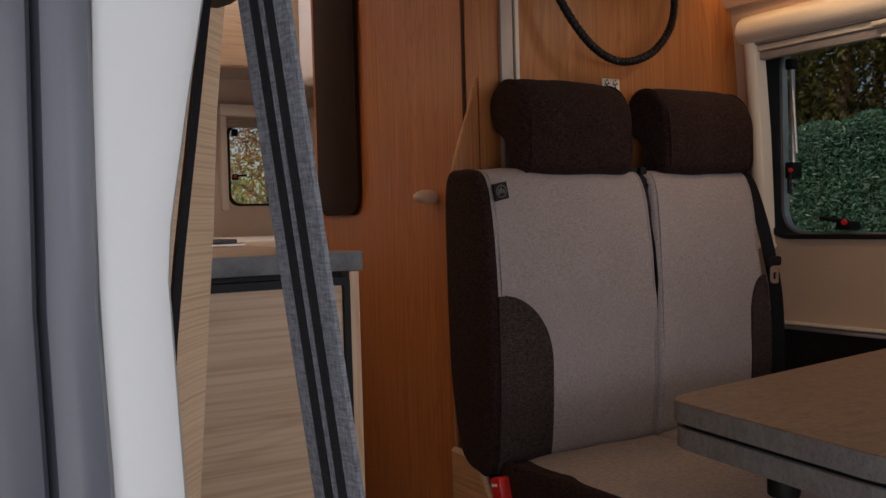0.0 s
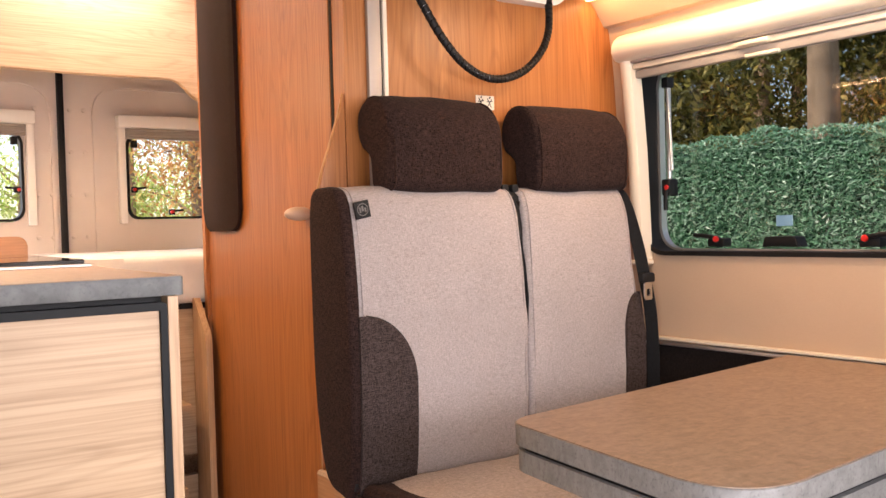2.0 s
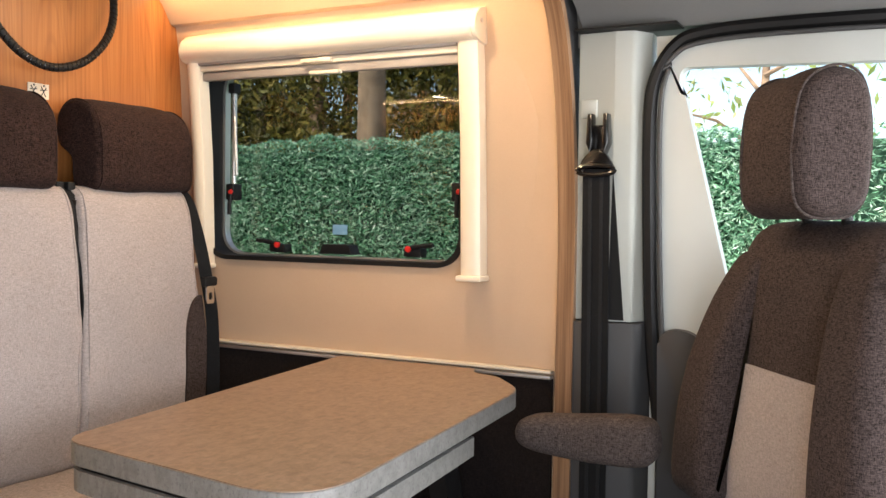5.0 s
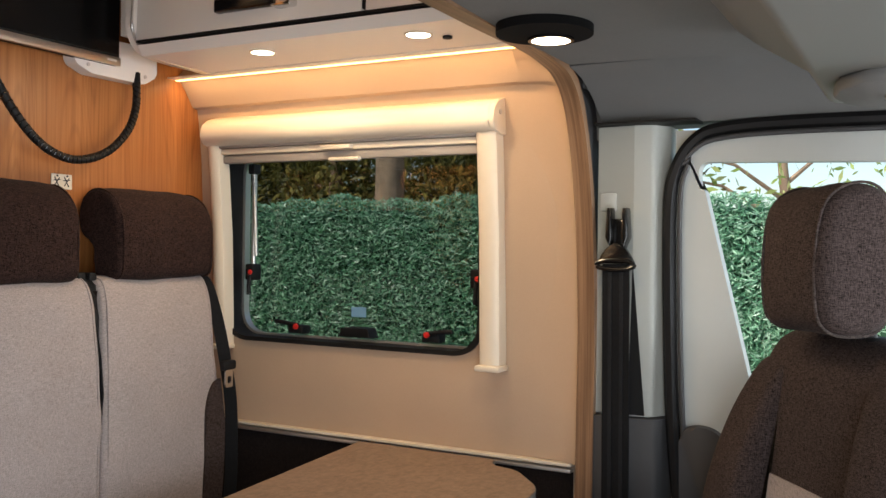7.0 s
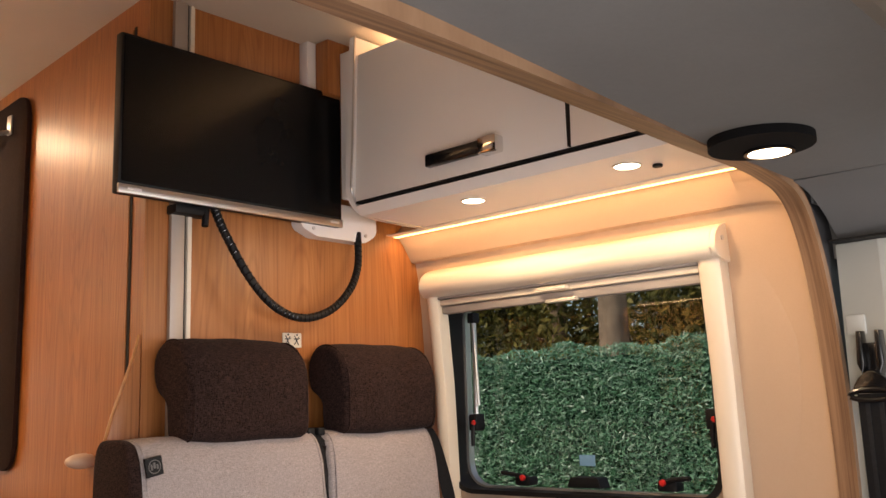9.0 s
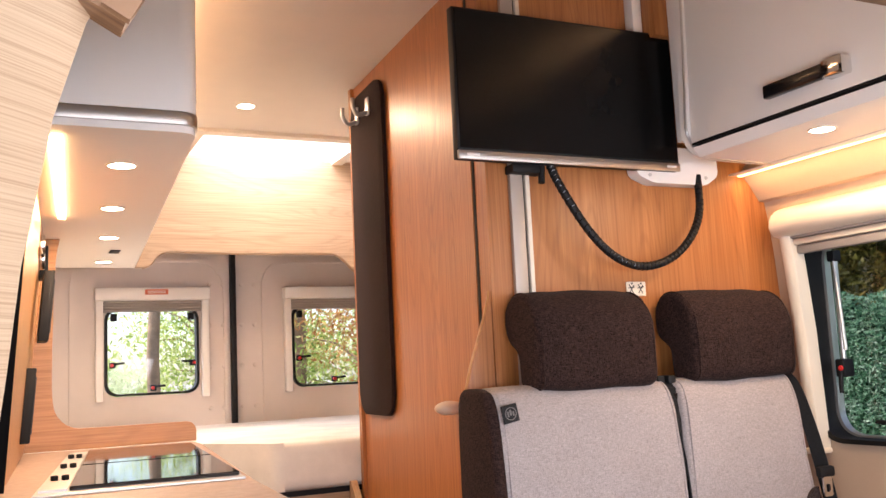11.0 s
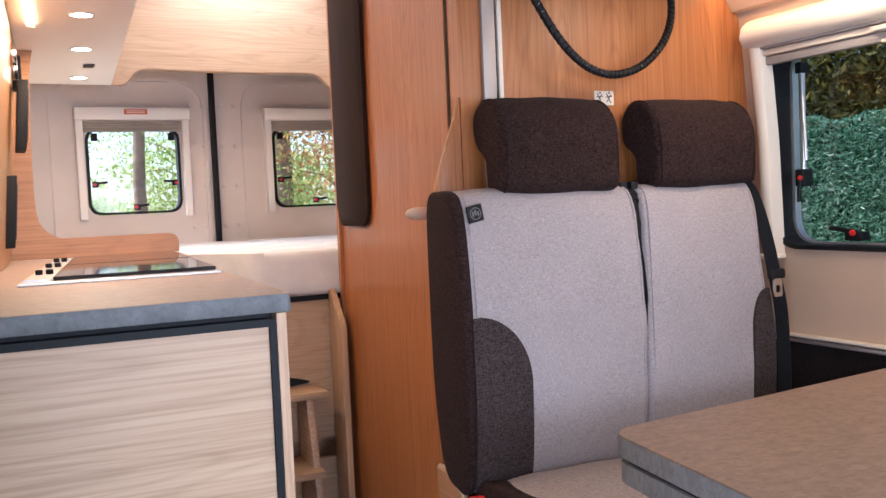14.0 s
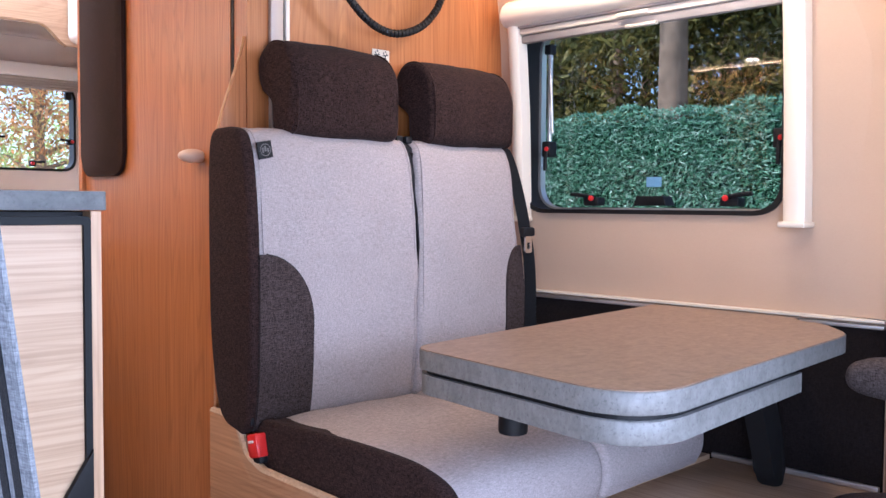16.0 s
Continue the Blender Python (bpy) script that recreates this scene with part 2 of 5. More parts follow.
M_STRIPE = fabric("charcoal_belt_rib", (0.011, 0.0115, 0.013), (0.022, 0.023, 0.026), 0.8, 900, 0.7)
M_WORKTOP = stone("brown_stone_worktop", (0.23, 0.145, 0.1), (0.285, 0.185, 0.13), (0.34, 0.23, 0.165), 55, 0.55, 0.0, 0.2)
M_EDGE_GREY = stone("slate_grey_worktop_edge", (0.066, 0.072, 0.072), (0.1, 0.106, 0.106), (0.145, 0.15, 0.148), 40, 0.5, 0.2)
M_TABLE = stone("brown_slate_table_top", (0.135, 0.086, 0.057), (0.215, 0.145, 0.099), (0.305, 0.21, 0.147), 75, 0.38, 0.0, 0.35)
M_TABLE_EDGE = stone("speckled_grey_table_edge", (0.125, 0.122, 0.114), (0.168, 0.165, 0.155), (0.215, 0.212, 0.2), 80, 0.5, 0.3)
M_SCREEN = plain("black_screen_glass", (0.004, 0.004, 0.004), 0.26, vary=0.02)
M_SCREEN.node_tree.nodes["Principled BSDF"].inputs["Specular IOR Level"].default_value = 0.22
M_GLOSSBLACK = plain("gloss_black_plastic", (0.006, 0.006, 0.0065), 0.22, vary=0.05)
M_FRAME = plain("dark_slate_frame", (0.007, 0.0085, 0.0095), 0.55, vary=0.1)
M_FRAME.node_tree.nodes["Principled BSDF"].inputs["Specular IOR Level"].default_value = 0.2
M_FAINT = plain("faint_grey_print", (0.13, 0.12, 0.115), 0.6)
M_HOBGLASS = plain("black_hob_glass", (0.01, 0.009, 0.009), 0.04, vary=0.02)
M_SHEET = fabric("white_bed_sheet", (0.66, 0.63, 0.58), (0.78, 0.75, 0.7), 0.4, 900)
M_BELTGREY = fabric("grey_belt_webbing", (0.05, 0.053, 0.058), (0.17, 0.175, 0.185), 0.9, 900, 0.6)
M_BLIND = fabric("grey_blind_cloth", (0.33, 0.29, 0.26), (0.42, 0.375, 0.335), 0.4, 900)
M_SPOT = glow("warm_lamp_glass", (1.0, 0.84, 0.6), 14.0)
M_LED = glow("warm_light_strip", (1.0, 0.66, 0.28), 5.0)
M_TINT = pane_material("smoked_acrylic", (0.58, 0.605, 0.59), 0.0, 0.02)
M_LEDSOFT = glow("soft_warm_light_strip", (1.0, 0.62, 0.22), 3.0)
M_GLASS = pane_material("clear_acrylic", (0.95, 0.97, 0.96), 0.0, 0.012)
M_MILK = milky("milky_hatch_acrylic", (0.93, 0.94, 0.96))
M_FLOOR = wood("grey_oak_floor", (0.2, 0.15, 0.11), (0.3, 0.23, 0.17), (0.38, 0.3, 0.23), "y", 0.5)
M_VAN = plain("white_van_paint", (0.7, 0.7, 0.69), 0.3, vary=0.02, coat=0.5)
M_LABEL = plain("white_label", (0.75, 0.72, 0.68), 0.5)
M_REDLABEL = plain("red_label", (0.6, 0.13, 0.06), 0.5)
M_KNOB = plain("pale_satin_knob", (0.58, 0.46, 0.35), 0.35)


# ---- mesh helpers ----
def mesh_ob(name, bm, material, smooth=True, angle=40):
    bmesh.ops.recalc_face_normals(bm, faces=bm.faces)
    me = bpy.data.meshes.new(name)
    bm.to_mesh(me)
    bm.free()
    me.materials.append(material)
    if smooth:
        me.shade_smooth()
        me.set_sharp_from_angle(angle=radians(angle))
    return new(name, me)


def thing(name, base, label, category, group="", kind=""):
    ob = new(name)
    ob.empty_display_size = 0.05
    ob.location = base
    return tagged(ob, label, category, group, kind)


def part(name, bm, material, parent, label="", smooth=True, angle=40):
    ob = mesh_ob(name, bm, material, smooth, angle)
    ob.parent = parent
    if not parent.parent:
        ob.matrix_parent_inverse = Matrix.Translation(-parent.location)
    return tagged(ob, label)


def structure(name, bm, material, label, smooth=True, category=""):
    return tagged(mesh_ob(name, bm, material, smooth), label, category or name.split("_")[0], kind="structure")


def box(x0, x1, y0, y1, z0, z1, r=0.0, seg=2, bm=None):
    bm = bm or bmesh.new()
    made = bmesh.ops.create_cube(bm, size=1.0, matrix=Matrix.Translation(((x0 + x1) / 2, (y0 + y1) / 2, (z0 + z1) / 2))
                                 @ Matrix.Diagonal((abs(x1 - x0), abs(y1 - y0), abs(z1 - z0), 1)))["verts"]
    if r:
        edges = list({e for v in made for e in v.link_edges})
        bmesh.ops.bevel(bm, geom=edges, offset=r, segments=seg, profile=0.5, affect="EDGES")
    return bm


def spin(axis):
    """Places plane coordinates (u, v) and a depth d in the world."""
    if axis == "x":
        return lambda u, v, d: (d, u, v)
    if axis == "y":
        return lambda u, v, d: (u, d, v)
    return lambda u, v, d: (u, v, d)


def prism(pts, axis, a, b, r=0.0, seg=2, bm=None):
    """A polygon drawn across an axis and drawn out from a to b: (y, z) for x, (x, z) for y, (x, y) for z."""
    bm = bm or bmesh.new()
    at = spin(axis)
    lo = [bm.verts.new(at(u, v, a)) for u, v in pts]
    hi = [bm.verts.new(at(u, v, b)) for u, v in pts]
    f1, f2 = bm.faces.new(lo), bm.faces.new(hi[::-1])
    for i in range(len(pts)):
        j = (i + 1) % len(pts)
        bm.faces.new((lo[i], lo[j], hi[j], hi[i]))
    if r:
        bmesh.ops.bevel(bm, geom=list(f1.edges) + list(f2.edges), offset=r, segments=seg, profile=0.5, affect="EDGES")
    return bm


def ring(outer, inner, axis, a, b, bm=None):
    """A frame between two outlines with the same number of points."""
    bm = bm or bmesh.new()
    at = spin(axis)
    n = len(outer)
    vs = [[bm.verts.new(at(u, v, d)) for u, v in some] for some in (outer, inner) for d in (a, b)]
    o0, o1, i0, i1 = vs
    for i in range(n):
        j = (i + 1) % n
        for q in ((o0[i], o0[j], o1[j], o1[i]), (i0[j], i0[i], i1[i], i1[j]), (o0[j], o0[i], i0[i], i0[j]), (o1[i], o1[j], i1[j], i1[i])):
            bm.faces.new(q)
    return bm


def rounded(corners, seg=7):
    """An outline from corners (u, v, radius)."""
    out = []
    n = len(corners)
    for i in range(n):
        p = Vector(corners[i][:2])
        r = corners[i][2] if len(corners[i]) > 2 else 0
        a, b = Vector(corners[i - 1][:2]) - p, Vector(corners[(i + 1) % n][:2]) - p
        if r <= 0:
            out.append(tuple(p))
            continue
        half = a.angle(b) / 2
        cut = min(r / math.tan(half), 0.49 * a.length, 0.49 * b.length)
        p0, p1 = p + a.normalized() * cut, p + b.normalized() * cut
        for k in range(seg + 1):
            t = k / seg
            out.append(tuple((1 - t) ** 2 * p0 * 1 + 2 * t * (1 - t) * (p * 0.85 + (p0 + p1) / 2 * 0.15) + t * t * p1))
    return out


def rect(u0, u1, v0, v1, r, seg=7):
    return rounded([(u0, v0, r), (u1, v0, r), (u1, v1, r), (u0, v1, r)], seg)


def smooth_loop(pts, n=6):
    """A closed Catmull-Rom curve through the points."""
    out, k = [], len(pts)
    P = [Vector(p) for p in pts]
    for i in range(k):
        a, b, c, d = P[i - 1], P[i], P[(i + 1) % k], P[(i + 2) % k]
        for s in range(n):
            t = s / n
            out.append(tuple(0.5 * (2 * b + (c - a) * t + (2 * a - 5 * b + 4 * c - d) * t * t + (3 * b - a - 3 * c + d) * t ** 3)))
    return out


def smooth_path(pts, n=8):
    P = [Vector(p) for p in pts]
    P = [2 * P[0] - P[1]] + P + [2 * P[-1] - P[-2]]
    out = []
    for i in range(1, len(P) - 2):
        a, b, c, d = P[i - 1:i + 3]
        for s in range(n):
            t = s / n
            out.append(0.5 * (2 * b + (c - a) * t + (2 * a - 5 * b + 4 * c - d) * t * t + (3 * b - a - 3 * c + d) * t ** 3))
    return out + [P[-2]]


def normals2d(loop):
    k = len(loop)
    area = sum(loop[i][0] * loop[(i + 1) % k][1] - loop[(i + 1) % k][0] * loop[i][1] for i in range(k))
    sgn = 1 if area > 0 else -1
    out = []
    for i in range(k):
        t = Vector(loop[(i + 1) % k]) - Vector(loop[i - 1])
        out.append(Vector((t.y, -t.x)).normalized() * sgn)
    return out


def pillow(loop, axis, a, b, r, bulge=0.0, steps=8, bm=None):
    """A padded body: the outline drawn out along the axis, its ends rounded by r, its middle swelling by bulge."""
    bm = bm or bmesh.new()
    at = spin(axis)
    nrm = normals2d(loop)
    stops = [(a + r * (1 - math.cos(math.pi / 2 * k / 5)), r * (1 - math.sin(math.pi / 2 * k / 5))) for k in range(6)]
    mid = [(a + r + (b - a - 2 * r) * k / steps, 0.0) for k in range(1, steps)]
    stops = stops + mid + [(a + b - d, i) for d, i in stops[::-1]]
    rows = []
    for d, inset in stops:
        s = (2 * (d - a) / (b - a) - 1)
        out = bulge * (1 - s ** 4) - inset
        rows.append([bm.verts.new(at(p[0] + n.x * out, p[1] + n.y * out, d)) for p, n in zip(loop, nrm)])
    k = len(loop)
    for r0, r1 in zip(rows, rows[1:]):
        for i in range(k):
            bm.faces.new((r0[i], r0[(i + 1) % k], r1[(i + 1) % k], r1[i]))
    bm.faces.new(rows[0])
    bm.faces.new(rows[-1])
    return bm


def stuffed(bm, amount, scale, seed=0.0):
    """Uneven padding: pushes the surface in and out by a soft noise."""
    bm.normal_update()
    for v in bm.verts:
        v.co += v.normal * amount * noise.noise(v.co * scale + Vector((seed, 2 * seed, -seed)))
    return bm


def patch(line, axis, span, off, thick=0.004, cols=8, edge=None, bm=None):
    """A sewn-on panel: follows a line of (u, v) points; span(i) gives its two ends along the axis at point i."""
    bm = bm or bmesh.new()
    at = spin(axis)
    rows, under = [], []
    k = len(line)
    for i, p in enumerate(line):
        t = Vector(line[min(i + 1, k - 1)]) - Vector(line[max(i - 1, 0)])
        n = Vector((t.y, -t.x)).normalized() * off
        lo, hi = span(i)
        c = [lo + (hi - lo) * j / cols for j in range(cols + 1)]
        rows.append([bm.verts.new(at(p[0] + n.x, p[1] + n.y, d)) for d in c])
        under.append([bm.verts.new(at(p[0] + n.x * (1 - thick / abs(off)), p[1] + n.y * (1 - thick / abs(off)), d)) for d in c])
    for some in (rows, under):
        for r0, r1 in zip(some, some[1:]):
            for j in range(cols):
                bm.faces.new((r0[j], r0[j + 1], r1[j + 1], r1[j]))
    for j in range(cols):
        bm.faces.new((rows[0][j], under[0][j], under[0][j + 1], rows[0][j + 1]))
        bm.faces.new((rows[-1][j], under[-1][j], under[-1][j + 1], rows[-1][j + 1]))
    for i in range(k - 1):
        for j in (0, cols):
            bm.faces.new((rows[i][j], under[i][j], under[i + 1][j], rows[i + 1][j]))
    return bm


def tube(path, r, sides=10, bm=None, closed=False):
    bm = bm or bmesh.new()
    P = [Vector(p) for p in path]
    n = len(P)
    up = Vector((0.13, 0.31, 0.94))
    rows = []
    for i in range(n):
        a, b = (P[i - 1], P[(i + 1) % n]) if closed else (P[max(i - 1, 0)], P[min(i + 1, n - 1)])
        t = (b - a).normalized()
        s = t.cross(up).normalized()
        u = s.cross(t)
        rad = r(i / (n - 1)) if callable(r) else r
        rows.append([bm.verts.new(P[i] + (s * math.cos(w) + u * math.sin(w)) * rad) for w in [2 * math.pi * k / sides for k in range(sides)]])
    pairs = list(zip(rows, rows[1:])) + ([(rows[-1], rows[0])] if closed else [])
    for r0, r1 in pairs:
        for k in range(sides):
            bm.faces.new((r0[k], r0[(k + 1) % sides], r1[(k + 1) % sides], r1[k]))
    if not closed:
        bm.faces.new(rows[0])
        bm.faces.new(rows[-1])
    return bm


def ribbon(path, side, w, thick, bm=None):
    """A strap along a path, w wide across it along the vector side (or a list of them)."""
    bm = bm or bmesh.new()
    P = [Vector(p) for p in path]
    rows = []
    for i, p in enumerate(P):
        s = Vector(side[i] if isinstance(side, list) else side).normalized()
        t = (P[min(i + 1, len(P) - 1)] - P[max(i - 1, 0)]).normalized()
        n = s.cross(t).normalized() * thick / 2
        h = s * w / 2
        rows.append([bm.verts.new(p + q) for q in (h + n, -h + n, -h - n, h - n)])
    for r0, r1 in zip(rows, rows[1:]):
        for k in range(4):
            bm.faces.new((r0[k], r0[(k + 1) % 4], r1[(k + 1) % 4], r1[k]))
    bm.faces.new(rows[0])
    bm.faces.new(rows[-1])
    return bm


def disc(c, r, h, axis="z", sides=24, bevel=0.0, bm=None):
    x, y, z = c
    u, v, d = {"z": (x, y, z), "y": (x, z, y), "x": (y, z, x)}[axis]
    pts = [(u + r * math.cos(2 * math.pi * k / sides), v + r * math.sin(2 * math.pi * k / sides)) for k in range(sides)]
    return prism(pts, axis, d, d + h, bevel, 2, bm)


# ---- the shell of the van ----
ZC = 1.93
WALL = [(1.49, -0.05), (1.49, 0.9), (1.478, 1.2), (1.455, 1.40), (1.445, 1.462)]
COVE = [(1.446, 1.452), (1.430, 1.455), (1.421, 1.468), (1.405, 1.492), (1.378, 1.520)]


def wall_x(z):
    for (x0, z0), (x1, z1) in zip(WALL, WALL[1:]):
        if z <= z1:
            return x0 + (x1 - x0) * (z - z0) / (z1 - z0)
    return WALL[-1][0]


def sheet_with_hole(x_at, thick, y0, y1, z0, z1, hole, bm=None):
    """A wall sheet running along y whose place across follows x_at(z), with an opening through it."""
    bm = bm or bmesh.new()
    n = len(hole)
    cy, cz = sum(p[0] for p in hole) / n, sum(p[1] for p in hole) / n
    outer = []
    for y, z in hole:
        dy, dz = y - cy, z - cz
        k = min(((y1 if dy > 0 else y0) - cy) / dy if abs(dy) > 1e-9 else 1e9, ((z1 if dz > 0 else z0) - cz) / dz if abs(dz) > 1e-9 else 1e9)
        outer.append((cy + dy * k, cz + dz * k))
    corners = [(y0, z0), (y1, z0), (y1, z1), (y0, z1)]
    for c in corners:
        i = min(range(n), key=lambda q: (outer[q][0] - c[0]) ** 2 + (outer[q][1] - c[1]) ** 2)
        outer[i] = c
    steps = 8
    layers = []
    for d in (0, thick):
        grid = []
        for s in range(steps + 1):
            t = s / steps
            grid.append([bm.verts.new((x_at(h[1] + (o[1] - h[1]) * t) + d, h[0] + (o[0] - h[0]) * t, h[1] + (o[1] - h[1]) * t)) for h, o in zip(hole, outer)])
        layers.append(grid)
        for r0, r1 in zip(grid, grid[1:]):
            for i in range(n):
                bm.faces.new((r0[i], r0[(i + 1) % n], r1[(i + 1) % n], r1[i]))
    for row in (0, steps):
        for i in range(n):
            j = (i + 1) % n
            bm.faces.new((layers[0][row][i], layers[0][row][j], layers[1][row][j], layers[1][row][i]))
    return bm


# left wall with the dinette window
WIN = rect(0.842, 1.540, 0.898, 1.372, 0.065, 8)
structure("wall_left", sheet_with_hole(wall_x, 0.03, 0.625, 1.60, 0.0, 1.462, WIN), M_CLOTHWALL, "beige fabric-lined side wall of the camper van around the dinette window")
loop = COVE + [(x + 0.02, z + 0.02) for x, z in COVE[::-1]]
structure("wall_cove", prism([(x, z) for x, z in loop], "y", 0.612, 1.60), M_CLOTHWALL, "beige curved lining that turns the wall in under the overhead cupboards", category="wall")
structure("wall_left_rear", box(1.46, 1.49, 1.66, 3.95, -0.05, ZC), M_CEIL, "plain cream side wall beside the rear bed")
structure("wall_left_upper", box(1.40, 1.43, 0.63, 1.60, 1.53, ZC), M_CEIL, "cream wall behind the overhead cupboards", category="wall")
structure("wall_right_rear", box(-0.17, -0.14, 2.72, 3.95, -0.05, ZC), M_CEIL, "plain cream side wall beside the rear bed")
structure("floor", box(-0.3, 1.6, -1.4, 3.95, -0.06, -0.001), M_FLOOR, "grey oak-look van floor")
bm = box(-0.3, 0.42, 0.6, 3.95, ZC, ZC + 0.03)
box(1.0, 1.6, 0.6, 3.95, ZC, ZC + 0.03, bm=bm)
box(0.42, 1.0, 0.6, 3.05, ZC, ZC + 0.03, bm=bm)
box(0.42, 1.0, 3.44, 3.95, ZC, ZC + 0.03, bm=bm)
structure("ceiling", bm, M_CEIL, "cream ceiling lining with a roof hatch over the bed", smooth=False)
structure("wall_over_cab", box(-0.3, 1.6, 0.612, 0.63, 1.475, ZC), M_CEIL, "cream lining above the arch to the cab", category="wall")
hatch = thing("roof_hatch", (0.71, 3.245, ZC), "roof hatch of milky acrylic in a cream frame", "hatch")
part("hatch_frame", ring(rect(0.385, 1.035, 3.015, 3.475, 0.03), rect(0.43, 0.99, 3.06, 3.43, 0.02), "z", ZC - 0.012, ZC + 0.09), M_CREAM, hatch)
part("hatch_pane", prism(rect(0.39, 1.03, 3.02, 3.47, 0.03), "z", ZC + 0.095, ZC + 0.1), M_MILK, hatch)
# outer skin above and behind, to keep the daylight out
structure("roof_cab", box(-0.42, 1.62, -1.0, 0.62, 1.53, 1.55), M_VAN, "white painted cab roof of the van")
structure("wall_body_side", box(-0.42, -0.40, 0.46, 3.97, -0.4, 2.05), M_VAN, "white painted body side of the van", category="wall")
structure("roof", box(-0.42, 1.66, 0.55, 3.06, 2.03, 2.05), M_VAN, "white painted roof of the van")

# bulkhead behind the bench, of the washroom
structure("wall_bulkhead", box(0.712, 1.50, 1.60, 1.62, 0.0, ZC), M_CHERRY, "honey-coloured wood laminate partition behind the bench", smooth=False)
bm = prism([(0.704, 1.597), (0.72, 1.597), (0.775, 2.50), (0.7565, 2.50)], "z", 0.0, ZC)
structure("wall_washroom", bm, M_CHERRY, "honey-coloured wood laminate wall of the washroom along the aisle", smooth=False)
structure("wall_washroom_end", box(0.745, 1.46, 2.48, 2.50, 0.0, ZC), M_CHERRY, "wood laminate end wall of the washroom beside the bed", category="wall")

wing = thing("partition_wing", (0.67, 1.60, 0.0), "curved wood wing of the partition beside the bench", "panel")
curve = [(v.x, v.y) for v in smooth_path([(0.7035, 1.25, 0), (0.700, 1.232, 0), (0.692, 1.205, 0), (0.676, 1.16, 0), (0.659, 1.115, 0), (0.646, 1.072, 0), (0.639, 1.03, 0), (0.636, 0.90, 0), (0.634, 0.0, 0)], 6)]
part("wing_board", prism([(0.7036, 0.0), (0.7036, 1.25)] + curve[1:], "y", 1.602, 1.617), M_CHERRY, wing, smooth=False)
part("wing_edging", tube([(x, 1.6095, z) for x, z in curve], 0.0032, 6), M_HONEY_Z, wing, "pale edging")

# ---- washroom wall fittings ----
door = thing("washroom_door", (0.70, 1.9, 0.0), "honey-coloured wood laminate washroom door, closed", "door")


def aisle_x(y):
    return 0.704 + (y - 1.597) * 0.058


part("door_leaf", prism([(aisle_x(1.66) - 0.004, 1.66), (aisle_x(1.66) + 0.006, 1.66), (aisle_x(2.13) + 0.006, 2.13), (aisle_x(2.13) - 0.004, 2.13)], "z", 0.06, 1.872, 0.0015, 1), M_CHERRY, door, smooth=False)
part("door_gap", prism([(aisle_x(1.650) - 0.002, 1.650), (aisle_x(1.65) + 0.006, 1.650), (aisle_x(1.6595) + 0.006, 1.6595), (aisle_x(1.6595) - 0.002, 1.6595)], "z", 0.06, 1.876), M_BLACK, door, "dark gap at the door edge", smooth=False)
bm = tube([(0.72, 1.789, 1.017), (0.70, 1.789, 1.017)], 0.009, 12)
knob = part("knob_stem", bm, M_KNOB, door)
bm = bmesh.new()
bmesh.ops.create_uvsphere(bm, u_segments=20, v_segments=12, radius=0.021, matrix=Matrix.Translation((0.690, 1.789, 1.017)) @ Matrix.Diagonal((1.6, 0.9, 0.72, 1)))
part("door_knob", bm, M_KNOB, door, "pale satin oval knob")

felt = thing("felt_coat_board", (0.75, 2.33, 1.43), "dark brown felt-covered board with rounded ends and coat hooks", "coat rack")
bm = prism(rect(2.195, 2.478, 0.985, 1.885, 0.055), "x", 0.0, 0.012, 0.004, 2)
for v in bm.verts:
    v.co.x += aisle_x(v.co.y) - 0.014
part("board", bm, M_FELT, felt)
for y in (2.30, 2.40):
    x = aisle_x(y) - 0.015
    hook = part("hook_plate", box(x - 0.006, x, y - 0.012, y + 0.012, 1.80, 1.85, 0.003), M_ALU, felt, "silver coat hook")
    part("hook_arm", tube(smooth_path([(x, y, 1.81), (x - 0.03, y, 1.80), (x - 0.045, y, 1.82), (x - 0.045, y, 1.845)], 5), 0.006, 8), M_ALU, hook)

post = thing("aluminium_post", (0.777, 1.59, 0.95), "upright aluminium rail for the television on the partition", "rail")
part("rail_flange", box(0.755, 0.785, 1.588, 1.5995, 0.55, ZC - 0.002, 0.002), M_RAIL, post)
part("rail_channel", box(0.786, 0.79, 1.594, 1.5995, 0.55, ZC - 0.002), M_BLACK, post, "dark groove")
part("rail_lip", box(0.791, 0.801, 1.588, 1.5995, 0.55, ZC - 0.002, 0.002), M_CREAM, post)

tv = thing("television", (0.89, 1.56, 1.5), "black flat-screen television switched off on a wall rail", "television")
part("casing", box(0.622, 1.162, 1.552, 1.575, 1.503, 1.812, 0.004), M_BLACK, tv)
part("screen", box(0.628, 1.156, 1.5495, 1.5525, 1.525, 1.806), M_SCREEN, tv, "black glossy screen", smooth=False)
part("bezel", box(0.622, 1.162, 1.5485, 1.556, 1.502, 1.520, 0.002), M_STEEL, tv, "silver strip")
part("logo", box(0.64, 0.668, 1.5478, 1.5486, 1.509, 1.514), M_LABEL, tv, smooth=False)
part("logo", box(1.125, 1.15, 1.5478, 1.5486, 1.509, 1.514), M_LABEL, tv, smooth=False)
part("wall_bracket", box(0.745, 0.81, 1.574, 1.59, 1.56, 1.72, 0.003), M_BLACK, tv)
br = part("bracket_arm", box(0.75, 0.825, 1.565, 1.60, 1.485, 1.503, 0.003), M_BLACK, tv)
part("bracket_clamp", tube([(0.82, 1.57, 1.50), (0.815, 1.565, 1.465)], 0.007, 8), M_BLACK, br)

